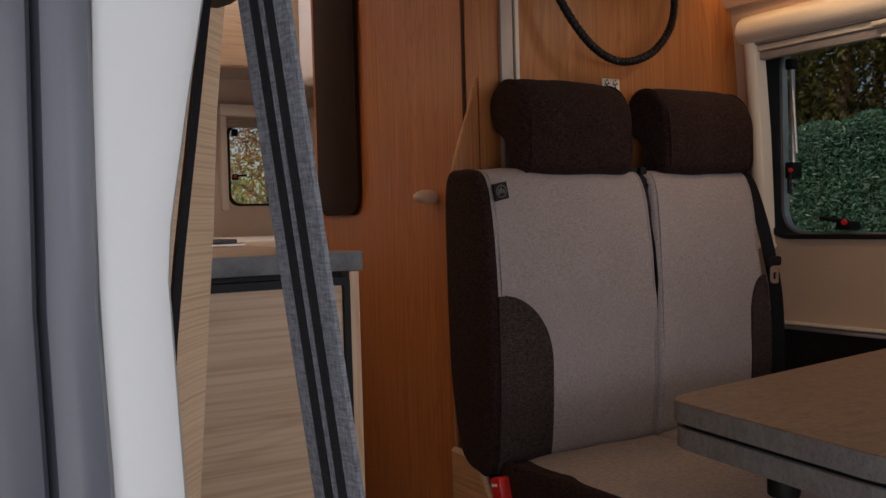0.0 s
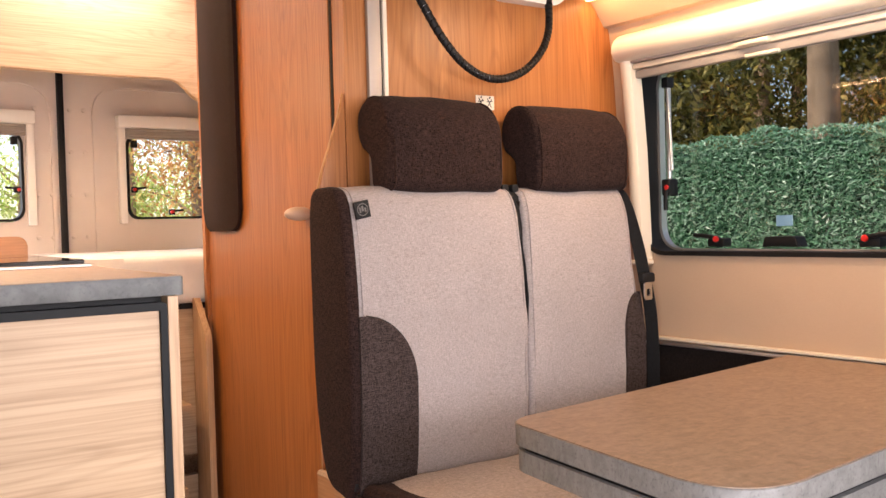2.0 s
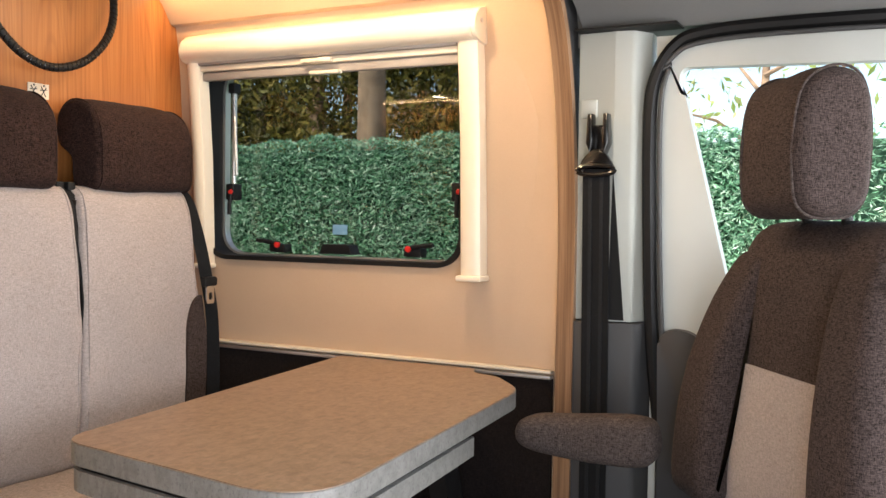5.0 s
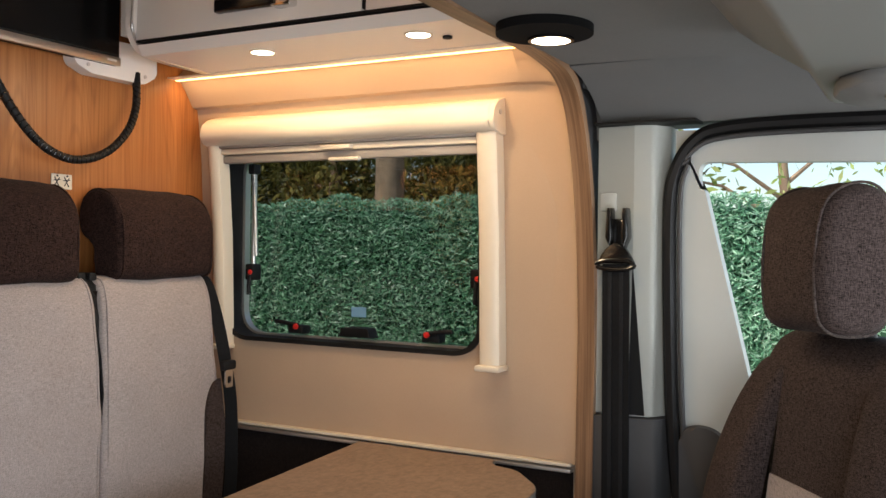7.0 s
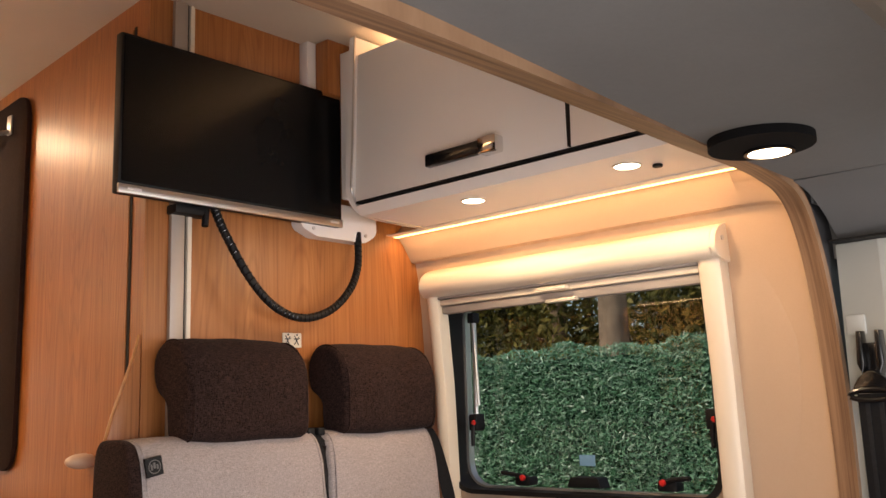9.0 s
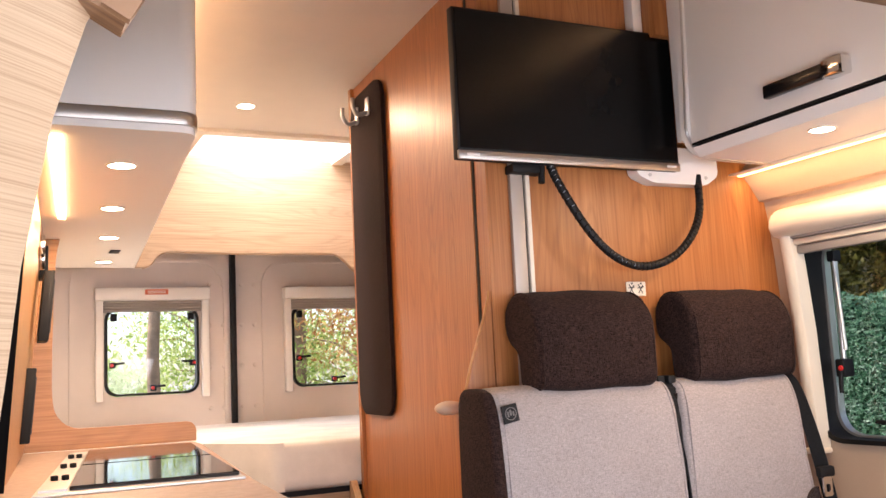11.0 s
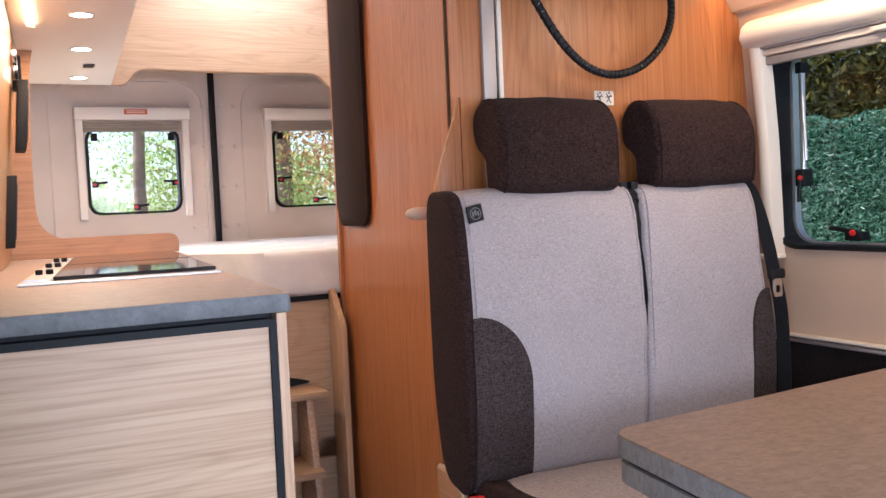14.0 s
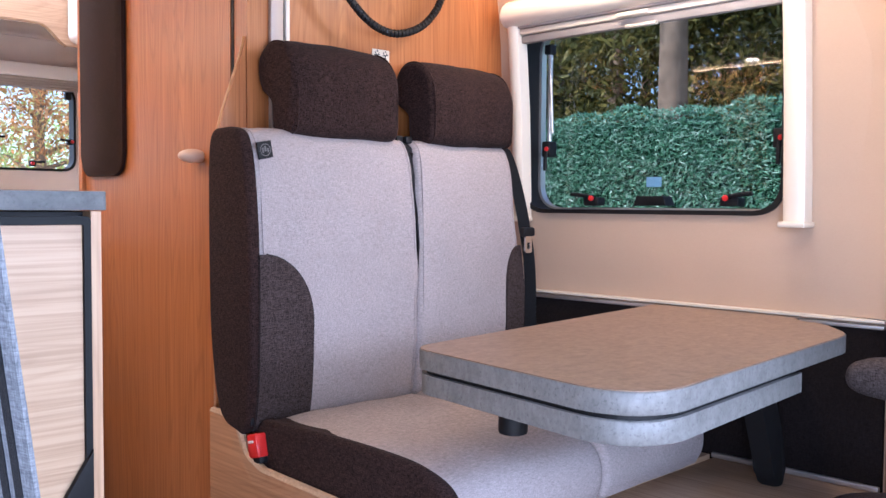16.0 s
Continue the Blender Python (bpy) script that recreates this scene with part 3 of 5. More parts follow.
cable = thing("television_cable", (1.03, 1.53, 1.29), "black spiral-wrapped cable hanging in a loop below the television", "cable")
path = smooth_path([(0.835, 1.575, 1.525), (0.855, 1.56, 1.46), (0.905, 1.54, 1.365), (0.965, 1.535, 1.31), (1.035, 1.535, 1.292), (1.11, 1.535, 1.312), (1.17, 1.54, 1.36), (1.21, 1.555, 1.42), (1.225, 1.57, 1.50)], 14)
part("cable_core", tube(path, 0.0085, 10), M_BLACK, cable)
for i in range(3, len(path) - 3, 2):
    t = (path[i + 1] - path[i - 1]).normalized()
    s = t.cross(Vector((0, 1, 0.2))).normalized()
    u = s.cross(t)
    ringp = [path[i] + (s * math.cos(w) + u * math.sin(w)) * 0.0084 + t * 0.006 * math.sin(w) for w in [2 * math.pi * k / 10 for k in range(10)]]
    part("cable_wrap", tube(ringp, 0.0013, 5, closed=True), M_GLOSSBLACK, cable)

sock = thing("socket_sticker", (1.056, 1.599, 1.252), "small white notice plate with two pictograms on the wood", "sign")
part("plate", box(1.030, 1.081, 1.5965, 1.5995, 1.235, 1.266, 0.0012, 1), M_CREAM, sock)
for x in (1.043, 1.067):
    for a, b in (((-0.006, 0.010), (0.005, -0.010)), ((0.006, 0.008), (-0.006, -0.009)), ((-0.008, 0.002), (0.008, 0.004))):
        part("pictogram", tube([(x + a[0], 1.5962, 1.2505 + a[1]), (x + b[0], 1.5962, 1.2505 + b[1])], 0.0011, 5), M_CABDARK, sock)
    part("pictogram", disc((x + 0.001, 1.5955, 1.262), 0.0022, 0.0012, "y", 10), M_CABDARK, sock)

# ---- overhead cupboards above the dinette ----
oh = thing("overhead_cupboard", (1.25, 1.05, 1.512), "white gloss overhead cupboard with two doors above the window", "cupboard")
part("bottom_panel", prism([(1.125, 1.532), (1.14, 1.512), (1.362, 1.512), (1.362, 1.53), (1.14, 1.535)], "y", 0.64, 1.462), M_WHITE, oh)
part("back_rail", box(1.335, 1.364, 0.64, 1.59, 1.5095, 1.5118, 0.001, 1), M_WHITE, oh)
part("top_body", box(1.145, 1.40, 0.64, 1.46, 1.55, 1.86), M_WHITE, oh)
d1 = part("cupboard_door", prism([(1.12, 1.541), (1.138, 1.541), (1.15, 1.875), (1.132, 1.875)], "y", 0.912, 1.462, 0.003), M_WHITE, oh)
d2 = part("cupboard_door", prism([(1.12, 1.541), (1.138, 1.541), (1.15, 1.875), (1.132, 1.875)], "y", 0.64, 0.903, 0.003), M_WHITE, oh)
part("door_gap", box(1.124, 1.14, 0.903, 0.912, 1.545, 1.90), M_BLACK, oh, smooth=False)
part("door_shadow_seal", box(1.122, 1.14, 0.64, 1.462, 1.5365, 1.5408), M_BLACK, oh, smooth=False)
part("handle", box(1.096, 1.112, 1.095, 1.232, 1.566, 1.592, 0.004), M_GLOSSBLACK, d1, "black and chrome bar handle")
part("handle_end", box(1.094, 1.121, 1.050, 1.096, 1.563, 1.596, 0.005), M_CHROME, d1, "chrome handle end")
endp = smooth_path([(1.128, 1.92), (1.118, 1.70), (1.112, 1.60), (1.114, 1.56), (1.135, 1.528), (1.18, 1.514), (1.30, 1.511), (1.36, 1.513), (1.385, 1.525)], 6)
pts = [(p.x, p.y) for p in endp]
part("end_panel", prism(pts + [(1.385, 1.92)], "y", 1.464, 1.482, 0.003), M_WHITE, oh, "white rounded end panel")
edge = [(u, 1.4635, v) for u, v in pts]
part("end_panel_edging", tube(edge, 0.003, 6), M_ALU, oh, "grey edging")


def spot_lamp(x, y, z, watts, r=0.026, name="recessed_spot"):
    s = thing(name, (x, y, z), "round recessed ceiling spot, lit warm white", "lamp", "recessed spots")
    part("lens", disc((x, y, z - 0.0018), r * 0.86, 0.0016, "z", 28), M_SPOT, s, "glowing lens")
    outer = [(x + r * math.cos(2 * math.pi * k / 28), y + r * math.sin(2 * math.pi * k / 28)) for k in range(28)]
    inner = [(x + r * 0.86 * math.cos(2 * math.pi * k / 28), y + r * 0.86 * math.sin(2 * math.pi * k / 28)) for k in range(28)]
    part("trim_ring", ring(outer, inner, "z", z - 0.0025, z), M_CREAM, s)
    lamp = new("spot_light", bpy.data.lights.new("spot_light", "AREA"))
    lamp.data.shape, lamp.data.size, lamp.data.energy, lamp.data.color = "DISK", 2 * r, watts, (1.0, 0.75, 0.46)
    lamp.matrix_world = look((x, y, z - 0.008), (x, y, 0))
    return s


spot_lamp(1.21, 1.205, 1.512, 0.9)
spot_lamp(1.21, 0.846, 1.512, 0.9)
s = thing("sensor_button", (1.245, 0.80, 1.511), "small brass-rimmed dark push button under the cupboard", "switch")
part("button", disc((1.245, 0.805, 1.507), 0.009, 0.005, "z", 16, 0.001), M_BLACK, s)

led = thing("light_strip", (1.338, 1.08, 1.52), "warm glowing light strip behind the overhead cupboard", "lamp")
part("glowing_strip", box(1.3635, 1.3745, 0.645, 1.592, 1.508, 1.516), M_LEDSOFT, led, smooth=False)
strip_lamp("light_strip_lamp", (1.3695, 1.12, 1.505), 0.010, 0.93, 0.78, (1.0, 0.62, 0.30), -12)
strip_lamp("upper_strip_lamp", (1.25, 1.05, 1.88), 0.06, 0.75, 1.4, WARM, 0, True)

box_c = thing("cable_cover", (1.18, 1.585, 1.48), "white rounded cover plate over the cable entry", "cover")
part("cover_plate", prism(rounded([(1.055, 1.56), (1.055, 1.495, 0.02), (1.10, 1.478, 0.03), (1.245, 1.478, 0.03), (1.28, 1.50, 0.02), (1.28, 1.56)]), "y", 1.565, 1.5985, 0.003), M_WHITE, box_c)
for x in (1.09, 1.245):
    part("screw", disc((x, 1.563, 1.495), 0.004, 0.003, "y", 10), M_ALU, box_c)
fillp = thing("cupboard_filler", (1.15, 1.58, 1.7), "white and wood filler behind the television", "panel")
part("filler_post", box(1.08, 1.105, 1.57, 1.5995, 1.57, ZC - 0.002, 0.002), M_WHITE, fillp)
part("filler_board", box(1.106, 1.39, 1.53, 1.598, 1.80, ZC - 0.002, 0.002), M_CHERRY, fillp)
part("filler_side", box(1.14, 1.39, 1.484, 1.528, 1.56, 1.90, 0.002), M_WHITE, fillp)

# ---- dinette window ----
win = thing("window_1", (1.52, 1.2, 0.9), "hinged acrylic camper window in a black rubber frame", "window", kind="structure")
inner = rect(0.853, 1.529, 0.908, 1.362, 0.058, 8)
part("window_frame", ring(WIN, inner, "x", 1.483, 1.535), M_RUBBER, win, "black rubber frame")
part("chrome_bead", ring(rect(0.850, 1.532, 0.905, 1.365, 0.06, 8), rect(0.857, 1.522, 0.912, 1.358, 0.055, 8), "x", 1.5355, 1.5545), M_ALU, win, "pale bead")
ob = part("pane", prism(rect(0.845, 1.538, 0.90, 1.37, 0.06, 8), "x", 1.555, 1.559), M_TINT, win, "smoked acrylic pane")
ob.visible_shadow = False


def catch(c, along):
    """Window catch: black body, lever and red button. along: +1 or -1 along y, or 0 for an upright one."""
    x, y, z = c
    k = thing("window_catch", c, "black window catch with a red button", "catch", "window catches")
    if along:
        part("body", box(x - 0.012, x + 0.02, y - 0.022, y + 0.022, z - 0.014, z + 0.006, 0.004), M_BLACK, k)
        part("lever", tube([(x - 0.012, y - 0.01 * along, z + 0.006), (x - 0.016, y + 0.03 * along, z + 0.012), (x - 0.016, y + 0.055 * along, z + 0.014)], 0.005, 8), M_BLACK, k)
        part("button", disc((x - 0.022, y - 0.006 * along, z + 0.004), 0.0068, 0.008, "x", 16, 0.002), M_RED, k, "red button")
    else:
        part("body", box(x - 0.014, x + 0.02, y - 0.012, y + 0.012, z - 0.02, z + 0.02, 0.004), M_BLACK, k)
        part("lever", tube([(x - 0.014, y - 0.004, z), (x - 0.018, y - 0.004, z - 0.03), (x - 0.018, y - 0.004, z - 0.055)], 0.005, 8), M_BLACK, k)
        part("button", disc((x - 0.024, y - 0.01, z), 0.006, 0.006, "x", 16, 0.002), M_RED, k, "red button")


catch((1.532, 1.352, 0.931), 1)
catch((1.532, 0.985, 0.931), -1)
catch((1.532, 1.494, 1.06), 0)
catch((1.532, 0.878, 1.06), 0)
pull = thing("window_pull", (1.53, 1.18, 0.93), "black grip at the foot of the window pane", "handle")
part("grip", prism(rounded([(1.135, 0.918), (1.225, 0.918), (1.215, 0.94, 0.008), (1.145, 0.94, 0.008)]), "x", 1.512, 1.55, 0.003), M_BLACK, pull)
stay = thing("window_stay", (1.53, 1.50, 1.2), "telescopic aluminium window stay", "stay")
part("stay_tube", tube([(1.535, 1.494, 1.075), (1.54, 1.497, 1.30)], 0.006, 10), M_ALU, stay)
part("stay_rod", tube([(1.526, 1.478, 1.10), (1.535, 1.496, 1.315)], 0.004, 8), M_ALU, stay)
part("stay_hinge", box(1.525, 1.55, 1.486, 1.506, 1.30, 1.325, 0.003), M_BLACK, stay)
sticker = thing("window_sticker", (1.554, 1.19, 0.975), "small pale blue sticker on the window pane", "sticker")
part("film", box(1.5535, 1.5545, 1.175, 1.215, 0.962, 0.985), plain("pale_blue_film", (0.16, 0.33, 0.5), 0.4), sticker, smooth=False)

blind = thing("window_blind", (1.46, 1.16, 0.88), "cream roller-blind cassette frame round the window, blind rolled up", "blind")
prof = smooth_loop([(x, z + 0.010) for x, z in ((1.466, 1.415), (1.44, 1.416), (1.412, 1.404), (1.399, 1.382), (1.400, 1.360), (1.42, 1.349), (1.466, 1.349))], 5)
part("cassette", prism(prof, "y", 0.794, 1.545, 0.004), M_CREAM, blind)
part("cassette_cap", prism([(x + 0.001, z) for x, z in prof], "y", 0.783, 0.794, 0.003), M_CREAM, blind)
part("cap_screw", disc((1.43, 0.781, 1.398), 0.005, 0.003, "y", 10), M_ALU, blind)


def rail(y0, y1, x_in):
    b = bmesh.new()
    zs = [0.885, 1.0, 1.15, 1.30, 1.364]
    prev = None
    for z in zs:
        xo = wall_x(z) - 0.001
        ring_v = [b.verts.new(p) for p in ((xo, y0, z), (xo - x_in + 0.006, y0, z), (xo - x_in, y0 + 0.008, z), (xo - x_in, y1 - 0.008, z), (xo - x_in + 0.006, y1, z), (xo, y1, z))]
        if prev:
            for i in range(6):
                b.faces.new((prev[i], prev[(i + 1) % 6], ring_v[(i + 1) % 6], ring_v[i]))
        else:
            b.faces.new(ring_v)
        prev = ring_v
    b.faces.new(prev)
    return b


part("side_rail", rail(0.789, 0.833, 0.040), M_CREAM, blind)
part("side_rail", rail(1.512, 1.544, 0.040), M_CREAM, blind)
part("rail_foot", box(1.438, 1.488, 0.782, 0.838, 0.876, 0.888, 0.004), M_CREAM, blind)
part("rail_foot", box(1.438, 1.488, 1.506, 1.549, 0.876, 0.888, 0.004), M_CREAM, blind)
part("blind_end_bar", box(1.432, 1.45, 0.836, 1.511, 1.338, 1.352, 0.003), M_CREAM, blind)
part("blind_cloth_roll", box(1.440, 1.458, 0.836, 1.511, 1.318, 1.3375, 0.004), M_BLIND, blind, "grey pleated cloth edge")
part("fly_screen_bar", box(1.425, 1.440, 0.836, 1.511, 1.3525, 1.36, 0.002), M_BLIND, blind)
part("pull_tab", box(1.418, 1.434, 1.135, 1.215, 1.338, 1.348, 0.003), M_CREAM, blind)
part("pull_tab", box(1.430, 1.445, 1.12, 1.20, 1.314, 1.322, 0.003), M_CREAM, blind)

# lower dark lining and trims
structure("wall_lower_panel", box(1.476, 1.489, 0.64, 1.60, 0.0, 0.6865), M_BLACKFAB, "near-black carpet lining of the lower side wall", smooth=False, category="panel")
structure("trim_wall_rail", box(1.470, 1.4895, 0.64, 1.60, 0.687, 0.6945, 0.002), M_ALU, "pale aluminium rail above the dark lining", category="trim")
structure("trim_wall_light_edge", box(1.472, 1.4895, 0.64, 1.60, 0.699, 0.705, 0.001), M_CREAM, "cream edge strip above the aluminium rail", category="trim")
podium = thing("storage_box", (1.3, 0.8, 0.0), "low oak-look storage box along the wall beneath the table", "box")
part("box_top", box(1.02, 1.475, 0.64, 0.985, 0.36, 0.378, 0.003), M_OAK_Y, podium)
part("box_front", box(1.03, 1.046, 0.645, 0.985, 0.0, 0.3595), M_OAK, podium, smooth=False)
structure("trim_box_wall", box(1.466, 1.4755, 0.64, 0.985, 0.379, 0.39, 0.002), M_ALU, "aluminium strip along the foot of the dark lining", category="trim")

# ---- the bench ----
bench = thing("bench_seat", (1.0, 1.3, 0.0), "two-seat upholstered bench in grey and dark brown melange with headrests", "bench")
BACK = smooth_loop([(1.472, 0.492), (1.456, 0.56), (1.450, 0.70), (1.453, 0.85), (1.466, 0.98), (1.483, 1.038), (1.508, 1.056), (1.55, 1.058), (1.583, 1.052), (1.596, 1.01), (1.598, 0.90), (1.596, 0.75), (1.59, 0.65), (1.572, 0.55), (1.548, 0.502), (1.51, 0.486)], 5)
front_line = [p for p in BACK if p[0] < 1.5 and 0.492 <= p[1] <= 1.05]
front_line = sorted(front_line, key=lambda p: p[1])


def finer(line, n=5):
    """The same line with n points for each of its steps."""
    out = []
    for a, b in zip(line, line[1:]):
        out += [(a[0] + (b[0] - a[0]) * k / n, a[1] + (b[1] - a[1]) * k / n) for k in range(n)]
    return out + [line[-1]]


def dark_curve(z, x0, reach):
    """Width of the dark side panel at a height."""
    if z > 0.822:
        return x0
    t = min(1.0, (0.822 - z) / 0.14)
    return x0 + reach * math.sqrt(max(0.0, 1 - (1 - t) ** 2.2))


def side_draw(z):
    """How far the wall-side backrest draws in above its dark corner panel."""
    return 0.022 * max(0.0, min(1.0, (z - 0.72) / 0.15))


def open_gap(bm, n):
    """The two backrests part towards the top, where the belt comes out between them."""
    for v in bm.verts:
        k = max(0.0, (v.co.z - 0.80) / 0.25) ** 1.5
        if n == 0:
            v.co.x -= 0.004 * k * max(0.0, (v.co.x - 0.642) / 0.4)
        else:
            v.co.x += 0.014 * k * max(0.0, (1.385 - v.co.x) / 0.34) - side_draw(v.co.z) * max(0.0, (v.co.x - 1.0415) / 0.34)
    return bm


for n, (x0, x1) in enumerate([(0.642, 1.0395), (1.0415, 1.385)]):
    bm = pillow(BACK, "x", x0 - 0.012 * (n == 0), x1, 0.012, 0.004, 22)
    back = part("backrest", open_gap(stuffed(bm, 0.0045, 11, n), n), M_LIGHTFAB, bench, "light grey melange backrest cushion")
    for xs in (x0 + 0.003, x1 - 0.012) if n == 0 else (x0 + 0.012, x1 - 0.013):
        part("seam", open_gap(tube([(xs, y - 0.0012, z) for y, z in BACK], 0.0022, 5, closed=True), n), M_LIGHTFAB, bench)
    lines = [p for p in finer(front_line) if p[1] < 0.824]
    if n == 0:
        part("side_cushion", pillow(BACK, "x", 0.614, 0.640, 0.009, 0.0025, 2), M_DARKFAB, bench, "dark brown side panel")
        part("corner_panel", patch(lines, "x", lambda i: (0.632, dark_curve(lines[i][1], 0.634, 0.120)), -0.0078, 0.0075, 12), M_CABFAB, bench, "charcoal brown curved corner panel")
        part("piping", tube([(dark_curve(p[1], 0.634, 0.120), p[0] - 0.0055, p[1]) for p in lines], 0.0022, 6), M_RUBBER, bench)
    else:
        part("corner_panel", patch(lines, "x", lambda i: (1.383 - side_draw(lines[i][1]), 1.383 - side_draw(lines[i][1]) - dark_curve(lines[i][1], 0.0, 0.062)), -0.0078, 0.0075, 10), M_CABFAB, bench, "charcoal brown curved corner panel")
# near-black box put into the gap as its shade; no lining is known there
part("gap_shade", box(1.0345, 1.0555, 1.488, 1.585, 0.50, 1.03), M_BLACKFAB, bench, "black filler standing for the shade between the backrests", smooth=False)
part("zip_pull", box(0.622, 0.630, 1.460, 1.467, 0.50, 0.522, 0.002), M_BLACK, bench, "small black zip pull")
tilt = Matrix.Translation((0.654, 1.46, 1.016)) @ Matrix.Rotation(radians(-11), 4, "Y") @ Matrix.Translation((-0.654, -1.46, -1.016))
bm = box(0.638, 0.670, 1.459, 1.464, 1.0, 1.032, 0.001, 1)
bm.transform(tilt)
tag = part("maker_tag", bm, M_BLACK, bench, "black woven tag with a pale emblem")
bm = tube([(0.654 + 0.011 * math.cos(w), 1.4583, 1.016 + 0.011 * math.sin(w)) for w in [2 * math.pi * k / 20 for k in range(20)]], 0.0009, 5, closed=True)
bm.transform(tilt)
part("emblem", bm, M_FAINT, tag)
for x0, x1, z0, z1 in ((0.647, 0.650, 1.011, 1.021), (0.652, 0.656, 1.013, 1.023), (0.658, 0.661, 1.011, 1.019)):
    bm = box(x0, x1, 1.4578, 1.4588, z0, z1)
    bm.transform(tilt)
    part("emblem_bar", bm, M_FAINT, tag, smooth=False)

HEAD = smooth_loop([(1.474, 1.062), (1.468, 1.11), (1.471, 1.165), (1.488, 1.208), (1.522, 1.233), (1.56, 1.236), (1.588, 1.215), (1.596, 1.18), (1.588, 1.148), (1.566, 1.132), (1.55, 1.115), (1.546, 1.085), (1.54, 1.06), (1.51, 1.052)], 5)
for x0, x1 in ((0.726, 0.999), (1.094, 1.368)):
    h = part("headrest", stuffed(pillow(HEAD, "x", x0, x1, 0.011, 0.005, 16), 0.005, 13, x0), M_DARKFAB, bench, "dark brown rolled headrest")
    for xs in (x0 + 0.010, x1 - 0.010):
        part("seam", tube([(xs, y, z) for y, z in HEAD], 0.0028, 5, closed=True), M_DARKFAB, h)
    for x in (x0 + 0.07, x1 - 0.07):
        part("headrest_post", tube([(x, 1.522, 1.04), (x, 1.522, 1.08)], 0.006, 10), M_CHROME, h)
for x in (1.028, 1.055):
    part("belt_slot", box(x - 0.009, x + 0.009, 1.50, 1.54, 1.05, 1.066, 0.003), M_BLACK, bench)

SEAT = smooth_loop([(1.462, 0.40), (1.468, 0.46), (1.455, 0.505), (1.40, 0.512), (1.25, 0.516), (1.10, 0.515), (1.02, 0.508), (0.968, 0.488), (0.948, 0.45), (0.955, 0.405), (0.99, 0.388), (1.20, 0.386), (1.40, 0.388)], 6)
top_line = [p for p in SEAT if p[0] < 1.45 and (p[1] > 0.5 or (p[0] < 1.03 and p[1] > 0.395))]
part("seat_cushion", stuffed(pillow(SEAT, "x", 0.650, 1.026, 0.016, 0.003, 18), 0.005, 9), M_LIGHTFAB, bench, "light grey melange seat cushion")
part("seat_cushion", stuffed(pillow(SEAT, "x", 1.03, 1.372, 0.016, 0.003, 18), 0.005, 9, 3), M_LIGHTFAB, bench, "light grey melange seat cushion")
part("seat_side", pillow(SEAT, "x", 0.634, 0.662, 0.012, 0.003, 2), M_DARKFAB, bench, "dark brown seat side")
part("seat_corner_panel", patch(top_line, "x", lambda i: (0.640, 0.690 + 0.050 * max(0.0, min(1.0, (top_line[i][0] - 0.95) / 0.45))), -0.0075, 0.007, 8), M_DARKFAB, bench, "dark brown seat border")
part("seat_base", box(0.632, 1.46, 0.985, 1.46, 0.0, 0.387), M_OAK, bench, "oak-look seat box", smooth=False)
cheek = rounded([(1.595, 0.0), (1.595, 0.508), (1.56, 0.508, 0.01), (1.505, 0.50, 0.04), (1.475, 0.445, 0.05), (1.42, 0.425, 0.05), (1.10, 0.415, 0.05), (0.972, 0.385, 0.03), (0.972, 0.0)], 6)
part("side_cheek", prism(cheek, "x", 0.6145, 0.6315, 0.002), M_HONEY_Y, bench, "oak-look side panel with a curved top edge")
part("cheek_edging", tube([(0.623, y, z) for y, z in cheek[1:-1]], 0.0088, 8), M_EDGE, bench)
lean_in = Matrix.Translation((0.626, 1.43, 0.43)) @ Matrix.Rotation(radians(-14), 4, "X") @ Matrix.Translation((-0.626, -1.43, -0.43))
bm = box(0.617, 0.639, 1.420, 1.444, 0.437, 0.458, 0.004)
bm.transform(lean_in)
bk = part("belt_buckle", bm, M_BLACK, bench, "black belt buckle")
bm = box(0.6115, 0.6405, 1.416, 1.448, 0.448, 0.492, 0.005)
bm.transform(lean_in)
part("buckle_button", bm, M_RED, bk, "red release button")
bm = box(0.610, 0.6116, 1.424, 1.440, 0.476, 0.481)
bm.transform(lean_in)
part("press_mark", bm, M_LABEL, bk, smooth=False)
belt = thing("seat_belt", (1.40, 1.5, 0.7), "black three-point seat belt hanging beside the bench", "seat belt")
part("webbing", ribbon(smooth_path([(1.352, 1.535, 1.066), (1.363, 1.492, 1.045), (1.372, 1.462, 0.96), (1.379, 1.441, 0.86), (1.396, 1.438, 0.76), (1.408, 1.445, 0.60), (1.41, 1.46, 0.45)], 6), (0.62, -0.78, 0), 0.028, 0.003), M_BELT, belt)
part("tongue", box(1.350, 1.392, 1.418, 1.434, 0.842, 0.864, 0.005), M_BLACK, belt)
part("tongue_plate", ring(rect(1.360, 1.384, 0.803, 0.843, 0.004), rect(1.366, 1.378, 0.812, 0.828, 0.003), "y", 1.422, 1.426), M_CHROME, belt, "steel tongue")
cbelt = thing("seat_belt", (1.041, 1.5, 0.95), "black seat-belt webbing between the two backrests", "seat belt")
part("webbing", ribbon([(1.047, 1.53, 1.064), (1.044, 1.492, 1.04), (1.042, 1.474, 0.98), (1.041, 1.463, 0.90), (1.0405, 1.461, 0.83), (1.0405, 1.47, 0.74), (1.0405, 1.485, 0.62)], [(1, 0.2, 0), (1, 0.3, 0), (0.8, 0.5, 0), (0.5, 0.8, 0), (0.2, 0.95, 0), (0.05, 1, 0), (0.02, 1, 0)], 0.026, 0.003), M_BELT, cbelt)

